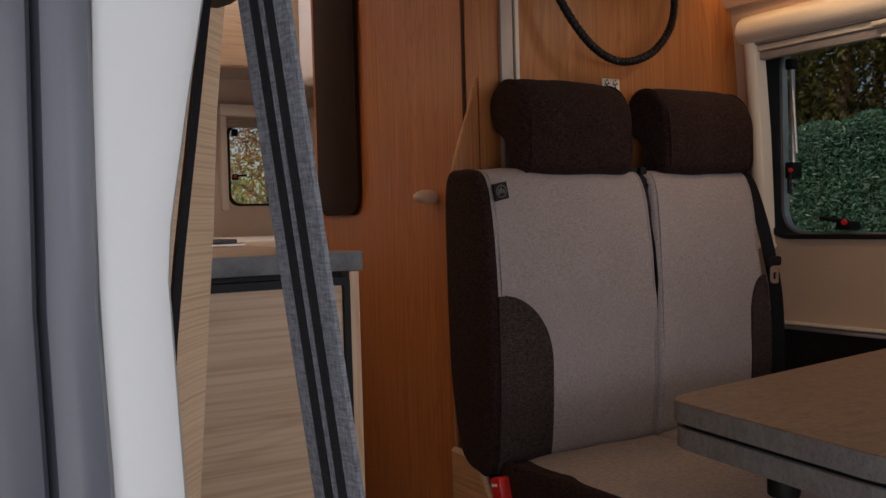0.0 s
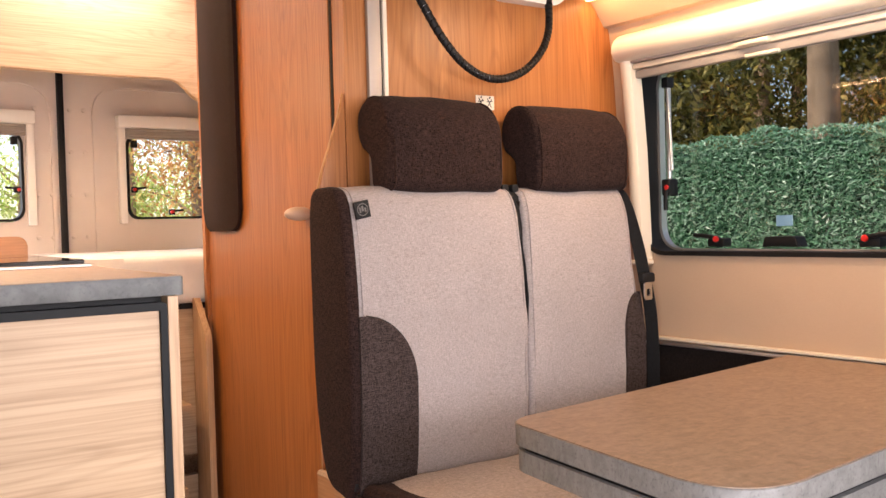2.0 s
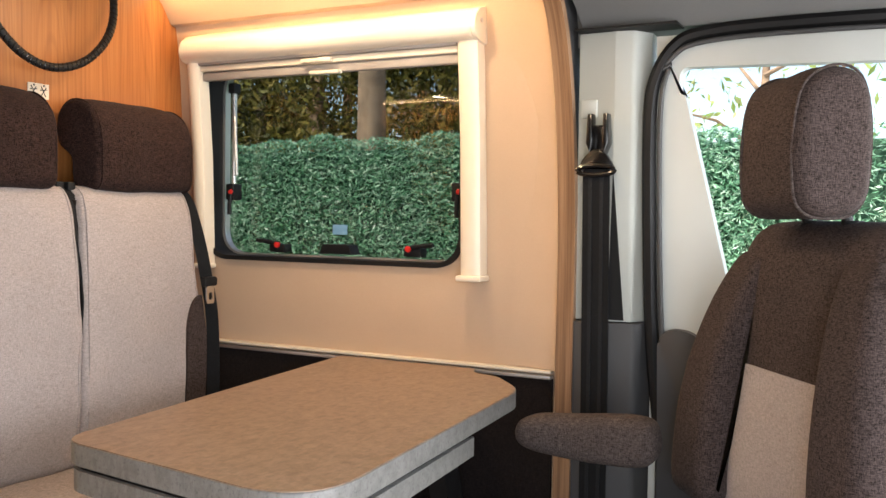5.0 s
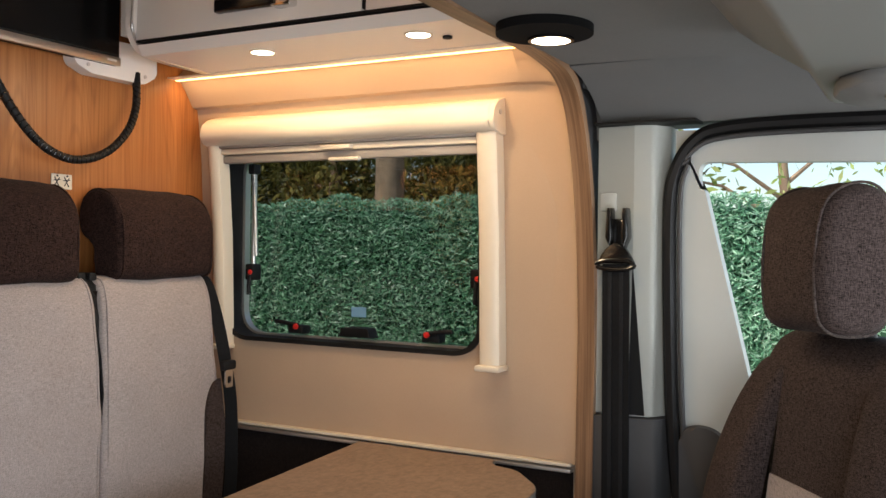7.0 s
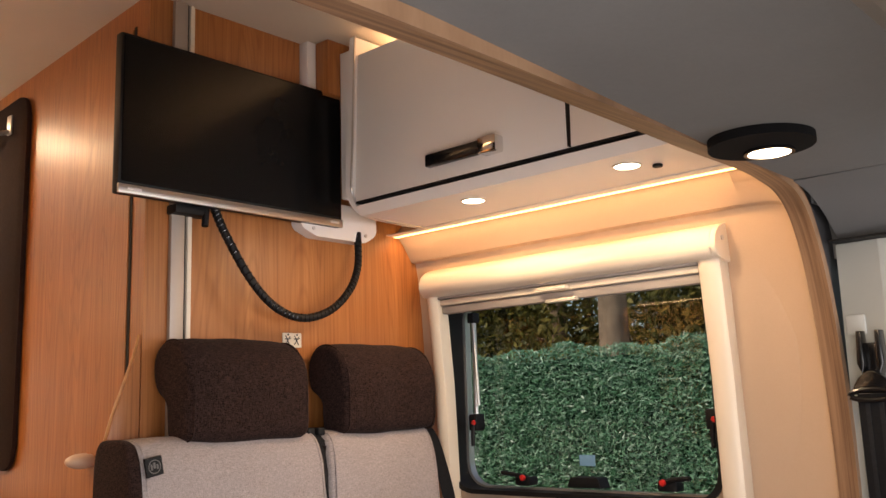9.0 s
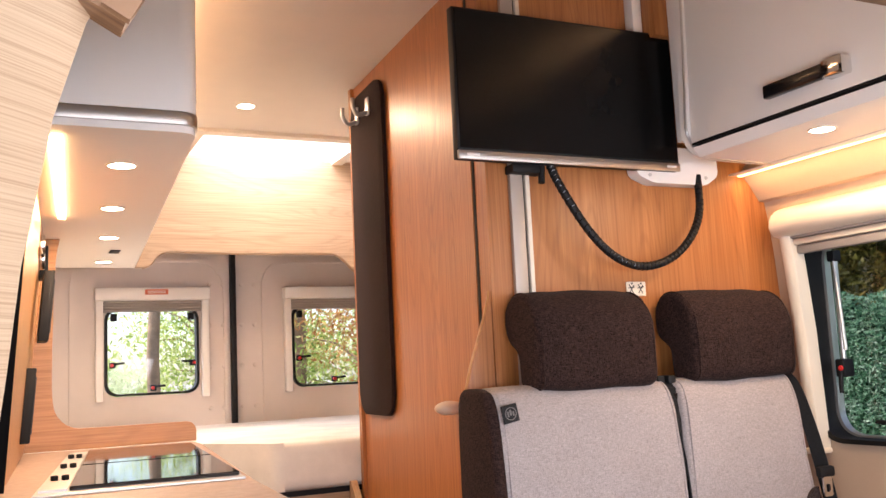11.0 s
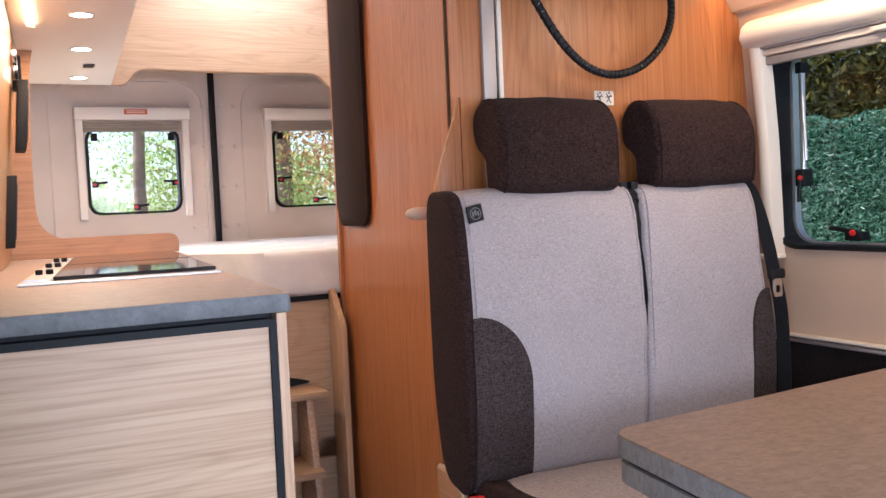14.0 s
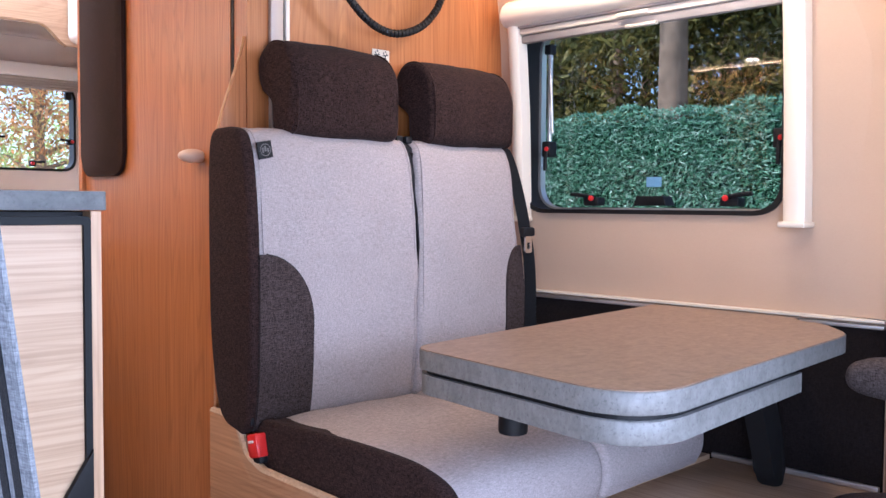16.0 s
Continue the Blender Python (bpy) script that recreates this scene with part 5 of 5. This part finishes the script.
part("height_slider", box(1.464, 1.47, 0.553, 0.585, 1.20, 1.235, 0.003), M_CABTRIM, pl)
part("joint_line", box(1.44, 1.50, 0.40, 0.592, 1.3625, 1.3665), M_BLACK, pl, smooth=False)
cb = thing("driver_seat_belt", (1.45, 0.56, 0.5), "driver's black seat belt running down from its guide on the pillar", "seat belt")
GY = 0.543
part("guide_bracket", box(1.448, 1.468, GY - 0.013, GY + 0.013, 1.12, 1.185, 0.005), M_GLOSSBLACK, cb)
for k in (-1, 1):
    part("guide_prong", prism([(GY + k * 0.011, 1.205), (GY + k * 0.019, 1.205), (GY + k * 0.022, 1.15), (GY + k * 0.014, 1.13), (GY + k * 0.009, 1.15)], "x", 1.434, 1.462, 0.003), M_GLOSSBLACK, cb)
part("guide_skirt", prism(smooth_loop([(GY - 0.012, 1.135), (GY - 0.034, 1.105), (GY - 0.03, 1.098), (GY, 1.112), (GY + 0.03, 1.098), (GY + 0.034, 1.105), (GY + 0.012, 1.135)], 3), "x", 1.432, 1.444, 0.003), M_GLOSSBLACK, cb)
part("guide_loop", tube([(1.431, GY + 0.037 * math.cos(w), 1.098 + 0.009 * math.sin(w)) for w in [2 * math.pi * k / 20 for k in range(20)]], 0.0045, 8, closed=True), M_GLOSSBLACK, cb)
part("webbing", ribbon([(1.436, GY, 1.10), (1.442, GY, 0.9), (1.448, GY, 0.7), (1.449, GY, 0.45), (1.449, GY, 0.2)], (0.0, 1, 0), 0.052, 0.003), M_BELT, cb)
for o in (-0.011, 0.011):
    part("woven_stripe", ribbon([(1.4335, GY + o, 1.09), (1.4395, GY + o, 0.9), (1.4455, GY + o, 0.7), (1.4465, GY + o, 0.45), (1.4465, GY + o, 0.2)], (0.0, 1, 0), 0.007, 0.0012), M_STRIPE, cb, "paler woven stripe")
SEALP = [(v.y, v.z) for v in smooth_path([(0, 0.395, 0.30), (0, 0.42, 0.55), (0, 0.445, 0.78), (0, 0.455, 1.0), (0, 0.458, 1.20), (0, 0.448, 1.275), (0, 0.415, 1.33), (0, 0.36, 1.352), (0, 0.2, 1.358), (0, -0.1, 1.352), (0, -0.5, 1.33), (0, -0.9, 1.26)], 6)]
seal = thing("door_seal", (1.49, 0.3, 0.4), "black rubber seal round the driver's door opening", "seal")
part("rubber", tube([(1.492, y, z) for y, z in SEALP], 0.013, 8), M_RUBBER, seal)
part("inner_lip", tube([(1.488, y - 0.02 * (z < 1.3), z - 0.018 * (z >= 1.3)) for y, z in SEALP], 0.005, 8), M_CABDARK, seal, "dark grey inner lip")
dd = thing("driver_door", (1.52, 0.0, 0.0), "driver's door with pale grey window surround, closed", "door", kind="structure")
DW = rounded([(0.30, 0.85, 0.02), (0.395, 1.24, 0.01), (0.405, 1.243, 0.004), (0.407, 1.292, 0.018), (-0.85, 1.26, 0.10), (-0.95, 0.85, 0.05)], 6)
DO = [(min(max(y * 1.0 + (0.14 if y > -0.2 else -0.12), -1.2), 0.45), (1.352 if z > 1.0 else 0.80)) for y, z in DW]
part("window_surround", ring(DO, DW, "x", 1.50, 1.53), M_CABTRIM, dd, angle=30)
part("door_card", prism(rounded([(0.45, 0.0), (0.45, 0.80, 0.02), (-1.2, 0.80), (-1.2, 0.0)]), "x", 1.50, 1.54, 0.004), M_CABTRIM, dd)
part("speaker_pod", prism(rounded([(0.432, 0.40), (0.432, 0.805, 0.03), (0.36, 0.80, 0.05), (0.30, 0.70, 0.05), (0.28, 0.40)]), "x", 1.478, 1.505, 0.008), M_CABDARK, dd, "dark grey moulded pocket")
ob = part("pane", prism(rect(-0.96, 0.415, 0.84, 1.30, 0.02), "x", 1.532, 1.536), M_GLASS, dd, "clear side window")
ob.visible_shadow = False
lampc = thing("cab_reading_lamp", (0.99, 0.52, 1.44), "dark round housing with a lit spot on the cab ceiling", "lamp")


def circle(x, y, r, n=40):
    return [(x + r * math.cos(2 * math.pi * k / n), y + r * math.sin(2 * math.pi * k / n)) for k in range(n)]


part("housing", prism(circle(1.014, 0.521, 0.071), "z", 1.4375, 1.4515, 0.004), M_DEADBLACK, lampc)
part("lens_ring", ring(circle(1.042, 0.522, 0.034), circle(1.042, 0.522, 0.029), "z", 1.4335, 1.4375), M_GLOSSBLACK, lampc)
part("lens", disc((1.042, 0.522, 1.4345), 0.0288, 0.0024, "z", 28), M_SPOT, lampc, "glowing lens")
lamp = new("cab_spot_light", bpy.data.lights.new("cab_spot_light", "AREA"))
lamp.data.shape, lamp.data.size, lamp.data.energy, lamp.data.color = "DISK", 0.06, 0.9, (1.0, 0.75, 0.46)
lamp.matrix_world = look((1.042, 0.522, 1.430), (1.042, 0.522, 0))
con = thing("roof_console", (0.75, -0.1, 1.38), "pale grey overhead console with a light switch panel in the cab", "console")
part("console_body", prism(rounded([(0.275, 1.4475), (0.245, 1.425, 0.03), (0.172, 1.378, 0.012), (0.164, 1.366, 0.008), (0.15, 1.336, 0.02), (-0.30, 1.31), (-0.6, 1.30), (-0.6, 1.45)]), "x", 0.50, 1.16, 0.012, 3), M_CONSOLE, con)
part("console_wing", prism(rounded([(0.17, 1.445), (0.16, 1.41, 0.02), (0.09, 1.39, 0.02), (-0.30, 1.36), (-0.5, 1.37), (-0.5, 1.44)]), "x", 1.163, 1.25, 0.015, 3), M_CONSOLE, con)
part("switch_panel", prism(smooth_loop([(0.90, 0.09), (1.0, 0.13), (1.10, 0.09), (1.10, 0.0), (1.0, -0.04), (0.90, 0.0)], 4), "z", 1.316, 1.333, 0.006), M_HEADLINER, con, "oval switch panel")
part("lens", disc((1.0, 0.05, 1.312), 0.022, 0.005, "z", 20, 0.002), M_CREAM, con, "pale lamp lens")

# ---- driver's seat, turned towards the table ----
seat = thing("swivel_armchair", (1.17, 0.02, 0.0), "swivelled driver's seat in dark brown and grey melange with an armrest", "car seat")
SB = smooth_loop([(-0.055, 0.50), (-0.075, 0.60), (-0.062, 0.75), (-0.05, 0.91), (-0.03, 0.985), (0.015, 1.003), (0.06, 0.98), (0.08, 0.89), (0.10, 0.70), (0.11, 0.55), (0.06, 0.48)], 5)


def seat_part(name, bm, material, label="", parent=None):
    m = Matrix.Translation((1.215, 0.115, 0)) @ Matrix.Rotation(radians(-143), 4, "Z")
    bm.transform(m)
    return part(name, bm, material, parent or seat, label)


def taper(bm, amount):
    for v in bm.verts:
        k = max(0.0, (v.co.z - 0.60) / 0.40)
        v.co.x *= 1 - amount * k ** 1.7
    return bm


seat_part("backrest", taper(pillow(SB, "x", -0.275, 0.275, 0.05, 0.006, 14), 0.36), M_CABFAB, "charcoal brown backrest with side bolsters")
for sx in (-1, 1):
    bl_loop = smooth_loop([(-0.115, 0.55), (-0.125, 0.65), (-0.11, 0.78), (-0.075, 0.90), (-0.035, 0.955), (0.0, 0.85), (0.0, 0.6)], 5)
    lo, hi = sorted((sx * 0.136, sx * 0.27))
    seat_part("bolster", taper(pillow(bl_loop, "x", lo, hi, 0.03, 0.003, 3), 0.36), M_CABFAB, "charcoal brown bolster")
ctr = sorted([p for p in SB if p[0] < 0.0 and 0.52 < p[1] < 0.80], key=lambda p: p[1])
seat_part("centre_panel", patch(ctr, "x", lambda i: (-0.142, 0.142), -0.009, 0.008, 6), M_LIGHTFAB, "light grey centre panel")
HB = smooth_loop([(y - 0.045, z) for y, z in ((-0.04, 1.022), (-0.058, 1.05), (-0.060, 1.13), (-0.046, 1.192), (-0.005, 1.218), (0.035, 1.207), (0.052, 1.15), (0.05, 1.06), (0.03, 1.024), (-0.005, 1.016))], 5)
hrb = seat_part("headrest", stuffed(pillow(HB, "x", -0.084, 0.084, 0.018, 0.005, 12), 0.004, 14), M_CABFAB, "charcoal brown headrest")
for sx in (-0.07, 0.07):
    seat_part("seam", tube([(sx, -0.045 + (y + 0.045) * 1.04, 1.115 + (z - 1.115) * 1.04) for y, z in HB], 0.0022, 6, closed=True), M_ARMFAB, "", hrb)
for sx in (-0.05, 0.05):
    seat_part("headrest_post", tube([(sx, 0.0, 0.98), (sx, -0.02, 1.045)], 0.008, 10), M_BLACK)
    seat_part("post_sleeve", disc((sx, 0.0, 0.998), 0.016, 0.012, "z", 16, 0.003), M_BLACK)
seat_part("seat_cushion", pillow(smooth_loop([(-0.44, 0.37), (-0.46, 0.42), (-0.42, 0.465), (-0.30, 0.475), (-0.05, 0.49), (0.02, 0.45), (0.0, 0.38), (-0.25, 0.36)], 5), "x", -0.24, 0.24, 0.04, 0.004), M_DARKFAB, "dark brown seat cushion")
seat_part("pedestal", box(-0.18, 0.18, -0.36, 0.0, 0.0, 0.36, 0.01), M_CABDARK, "dark plastic pedestal")
AR = smooth_loop([(-0.34, 0.615), (-0.352, 0.64), (-0.33, 0.662), (-0.25, 0.672), (-0.14, 0.682), (-0.11, 0.66), (-0.12, 0.612), (-0.20, 0.604), (-0.28, 0.606)], 5)
bm = pillow(AR, "x", 0.255, 0.32, 0.018, 0.003, 3)
bm.transform(Matrix.Translation((1.235, 0.26, 0)) @ Matrix.Rotation(radians(-183), 4, "Z") @ Matrix.Translation((-0.287, 0, 0)))
part("armrest", bm, M_ARMFAB, seat, "dark brown padded armrest")

# ---- passenger-side door pillar and belt, beside the camera ----
pr = thing("door_pillar", (-0.24, 0.4, 0.0), "pale grey plastic door pillar with rubber seals, beside the passenger door", "pillar", kind="structure")


def column(edges, y0, y1, r):
    """An upright moulding: edges are (z, x0, x1)."""
    b = bmesh.new()
    prev = None
    for z, x0, x1 in edges:
        row = [b.verts.new(p) for p in ((x0, y1, z), (x0, y0 + r, z), (x0 + r * 0.3, y0 + r * 0.3, z), (x0 + r, y0, z), (x1 - r, y0, z), (x1 - r * 0.3, y0 + r * 0.3, z), (x1, y0 + r, z), (x1, y1, z))]
        if prev:
            for i in range(8):
                b.faces.new((prev[i], prev[(i + 1) % 8], row[(i + 1) % 8], row[i]))
        else:
            b.faces.new(row)
        prev = row
    b.faces.new(prev)
    return b


part("pillar_trim", column([(0.2, -0.262, -0.2375), (0.867, -0.267, -0.2388), (0.922, -0.269, -0.2410), (0.947, -0.2695, -0.242), (0.968, -0.2695, -0.2405), (1.01, -0.2695, -0.2334), (1.052, -0.268, -0.2257), (1.2, -0.266, -0.202), (1.38, -0.26, -0.177)], 0.406, 0.446, 0.006), M_CABTRIM, pr)
bm = bmesh.new()
prev = None
for z, nr, fr in ((0.0, -0.27, -0.205), (0.5, -0.27, -0.195), (0.82, -0.27, -0.187), (0.92, -0.27, -0.1785), (0.965, -0.27, -0.1745), (1.027, -0.27, -0.1705), (1.08, -0.268, -0.1647), (1.114, -0.266, -0.1605), (1.173, -0.262, -0.154), (1.207, -0.26, -0.1475), (1.26, -0.255, -0.138), (1.32, -0.25, -0.12), (1.38, -0.24, -0.09)):
    row = [bm.verts.new(p) for p in ((nr - 0.0195, 0.452, z), (nr - 0.002, 0.447, z), (nr, 0.450, z), (fr - 0.012, 0.556, z), (fr, 0.57, z), (fr - 0.02, 0.575, z))]
    if prev:
        for i in range(6):
            bm.faces.new((prev[i], prev[(i + 1) % 6], row[(i + 1) % 6], row[i]))
    else:
        bm.faces.new(row)
    prev = row
bm.faces.new(prev)
part("side_board", bm, M_STRIP, arch, "oak-look board with cross grain")
part("outer_seal", column([(0.2, -0.286, -0.262), (0.88, -0.2875, -0.2655), (0.94, -0.289, -0.268), (1.04, -0.2875, -0.267), (1.38, -0.286, -0.263)], 0.399, 0.44, 0.009), M_SEAL, pr, "dark grey rubber seal")
part("outer_seal_lip", column([(0.2, -0.312, -0.287), (0.88, -0.312, -0.288), (0.94, -0.313, -0.2895), (1.04, -0.312, -0.288), (1.38, -0.312, -0.287)], 0.394, 0.44, 0.007), M_SEAL, pr, "dark grey rubber seal")
part("door_edge", column([(0.2, -0.3680, -0.3110), (1.38, -0.3680, -0.3150)], 0.36, 0.42, 0.01), M_VAN, pr, "white painted pillar edge")
pb = thing("passenger_seat_belt", (-0.2, 0.33, 0.6), "dark grey ribbed passenger seat belt slung from its guide", "seat belt")
B0, B1 = (-0.2097, 0.40, 1.08), (-0.1490, 0.40, 0.60)
part("webbing", ribbon([(-0.2115, 0.45, 1.07), (-0.2276, 0.45, 0.957), (-0.2319, 0.45, 0.921), (-0.241, 0.45, 0.80)], (0.22, 0.97, 0), 0.03, 0.003), M_BELT, pb, "black inner run of the belt, seen edge-on")
part("webbing", ribbon([Vector(B0).lerp(Vector(B1), k / 8) for k in range(9)], (0.2, -0.98, 0), 0.032, 0.0022), M_BELTGREY, pb)
for o in (-0.0048, 0.0048):
    off = Vector((0.2, -0.98, 0)) * o + Vector((-0.0004, -0.0001, 0))
    part("woven_stripe", ribbon([Vector(B0).lerp(Vector(B1), k / 8) + off for k in range(9)], (0.2, -0.98, 0), 0.0052, 0.0026), M_BELT, pb, "darker woven rib")
part("belt_guide", box(-0.226, -0.196, 0.388, 0.468, 1.062, 1.108, 0.008), M_BLACK, pb, "black belt guide")
structure("wall_cab_right", box(-0.36, -0.30, 0.40, 0.62, 0.0, 1.40), M_VAN, "white painted body side at the door pillar")

# ---- outdoors ----
# ground tone raised so that more daylight bounces up into the van
structure("ground", box(-300, 300, -300, 300, -0.75, -0.65), plain("lightened_gravel_ground", (0.30, 0.28, 0.24), 0.9, vary=0.25, scale=3), "unseen gravel ground outside the van, lightened to bounce daylight in", smooth=False)


def leaf_cloud(centers, size, rng, normals=None, flat=0.5, slim=0.32):
    """Leaves as pointed four-sided blades, one mesh from arrays."""
    n = len(centers)
    a = rng.normal(size=(n, 3))
    a[:, 2] += flat * rng.normal(size=n)
    a /= np.linalg.norm(a, axis=1)[:, None]
    if normals is not None:
        out = np.array(normals) + 0.55 * rng.normal(size=(n, 3))
        a = np.cross(out, a)
        a /= np.linalg.norm(a, axis=1)[:, None]
        b = np.cross(a, out / np.linalg.norm(out, axis=1)[:, None])
    else:
        b = np.cross(a, rng.normal(size=(n, 3)))
    b /= np.linalg.norm(b, axis=1)[:, None]
    s = size * rng.uniform(0.6, 1.3, n)[:, None]
    pts = np.stack([centers - a * s, centers + b * s * slim, centers + a * s, centers - b * s * slim], 1).reshape(-1, 3)
    me = bpy.data.meshes.new("leaves")
    faces = np.arange(4 * n).reshape(-1, 4)
    me.from_pydata(pts.tolist(), [], faces.tolist())
    return me


rng = np.random.default_rng(7)
M_HEDGE = leaf_material("hedge_leaves", [(0.07, 0.19, 0.105), (0.13, 0.32, 0.18), (0.24, 0.46, 0.29), (0.50, 0.70, 0.54)], 0.3, 0.35)
hedge = thing("hedge_screen", (3.05, 1.5, -0.65), "dense artificial green hedge screen beside the van", "hedge")
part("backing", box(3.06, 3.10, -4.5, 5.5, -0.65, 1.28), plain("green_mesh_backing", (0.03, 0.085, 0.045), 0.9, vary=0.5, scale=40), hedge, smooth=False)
n = 95000
c = np.stack([3.045 - 0.045 * rng.random(n), rng.uniform(0.2, 3.8, n), 1.33 - 0.85 * rng.random(n)], 1)
c[:, 2] += 0.012 * np.sin(c[:, 1] * 9) + 0.01 * np.sin(c[:, 1] * 23)
n2 = 36000
c2 = np.stack([3.04 - 0.05 * rng.random(n2), rng.uniform(-3.5, 0.2, n2), 1.33 - 1.6 * rng.random(n2)], 1)
me = leaf_cloud(np.concatenate([c, c2]), 0.0150, rng, (-0.85, 0.15, 0.5), 1.2, 0.2)
me.materials.append(M_HEDGE)
ob = new("hedge_leaves", me)
ob.parent = hedge
ob.matrix_parent_inverse = Matrix.Translation(-hedge.location)
tagged(ob, "small narrow green leaves", kind="stuff")

M_BARK = plain("pine_bark", (0.3, 0.2, 0.13), 0.9, vary=0.4, scale=5)
GREEN = leaf_material("tree_leaves_green", [(0.02, 0.045, 0.012), (0.05, 0.09, 0.02), (0.09, 0.14, 0.03), (0.16, 0.2, 0.05)], 0.4)
OLIVE = leaf_material("tree_leaves_olive", [(0.06, 0.065, 0.02), (0.13, 0.13, 0.035), (0.26, 0.24, 0.06), (0.52, 0.4, 0.11)], 0.5)
RUST = leaf_material("tree_leaves_rust", [(0.4, 0.17, 0.06), (0.6, 0.27, 0.1), (0.7, 0.4, 0.17), (0.55, 0.5, 0.16)], 0.65)
# leaf tones raised so that the colour itself carries strong sunlight
SUNNY = leaf_material("tree_leaves_sun_brightened", [(0.2, 0.3, 0.06), (0.36, 0.48, 0.12), (0.5, 0.58, 0.18), (0.62, 0.62, 0.28)], 0.6)


def tree(x, y, h, crown, trunk_r, leaf_mat, label, low=0.3, n=2600, size=0.09, lean=0.0):
    t = thing("tree", (x, y, -0.65), label, "tree", "trees round the van")
    trunk = [(x + lean * k * k * h / 16 + 0.04 * math.sin(k * 1.7 + x), y + 0.03 * math.cos(k * 2.1 + y), -0.65 + h * k / 6) for k in range(7)]
    bm = tube(trunk, lambda f: trunk_r * (1 - 0.6 * f), 12)
    clumps = []
    for k in range(14):
        f = low + (0.98 - low) * (k + 0.5) / 14
        b = Vector(trunk[min(6, int(f * 6))])
        b.z = -0.65 + h * f
        w = random.uniform(0, 2 * math.pi)
        reach = crown * (1 - 0.55 * abs(2 * f - 1 - low * 0.4)) * random.uniform(0.5, 1.0)
        e = b + Vector((math.cos(w) * reach, math.sin(w) * reach, random.uniform(0.0, 0.5)))
        tube([b, b.lerp(e, 0.5) + Vector((0, 0, 0.12)), e], lambda q: trunk_r * 0.28 * (1 - 0.75 * q), 6, bm)
        clumps += [b.lerp(e, 0.55), e, e + Vector((random.uniform(-0.5, 0.5), random.uniform(-0.5, 0.5), random.uniform(-0.5, 0.4)))]
    part("trunk", bm, M_BARK, t, "bare brown trunk and limbs")
    cl = np.array([tuple(q) for q in clumps])
    pick = rng.integers(0, len(cl), n)
    cen = cl[pick] + rng.normal(size=(n, 3)) * np.array([0.34, 0.34, 0.26]) * (crown / 1.6)
    m = leaf_cloud(cen, size, rng)
    m.materials.append(leaf_mat)
    cr = new("crown", m)
    cr.parent = t
    cr.matrix_parent_inverse = Matrix.Translation(-t.location)
    tagged(cr, "loose crown of small leaves")


# beyond the hedge
tree(7.0, 4.48, 7.5, 1.6, 0.165, OLIVE, "tall pine with a bare sunlit trunk behind the hedge", 0.5)
for x, y, h in ((8.9, 3.9, 5.4), (8.8, 7.2, 5.2), (9.6, 9.0, 5.6), (8.3, 6.0, 4.6), (10.8, 6.0, 6.2), (11.0, 10.5, 6.4), (9.6, 5.0, 5.0), (8.0, 8.2, 4.4), (12.0, 8.0, 6.5), (12.5, 5.2, 6.0)):
    tree(x, y, h, 1.7, 0.11, OLIVE, "dark olive tree behind the hedge", 0.12, 14000, 0.062)
for x, y, h in ((9.0, 1.3, 3.2), (9.5, -0.3, 2.2), (10.5, -2.2, 2.6)):
    tree(x, y, h, 1.4, 0.09, SUNNY, "pale green sunlit shrubby tree behind the hedge", 0.12, 1100, 0.06)
# behind the van
tree(1.38, 11.0, 6.0, 1.9, 0.09, SUNNY, "green garden tree behind the van", 0.48, 7500, 0.042)
tree(3.25, 11.8, 5.8, 1.3, 0.17, SUNNY, "garden tree with a thick trunk behind the van", 0.55, 5000, 0.042)
tree(4.1, 11.5, 3.8, 1.4, 0.1, RUST, "rust-coloured autumn tree behind the van", 0.3, 8500, 0.042)
for x, y, h in ((2.4, 13.5, 2.6), (3.4, 12.2, 2.4), (5.2, 13.0, 3.0)):
    tree(x, y, h, 1.3, 0.07, SUNNY, "rounded green garden shrub behind the van", 0.05, 8000, 0.042)
for x, y, h in ((-0.5, 26.0, 2.4), (2.0, 28.0, 2.2), (6.5, 25.0, 4.0)):
    tree(x, y, h, 2.0, 0.1, SUNNY, "distant pale green tree behind the van", 0.05, 2500, 0.12)
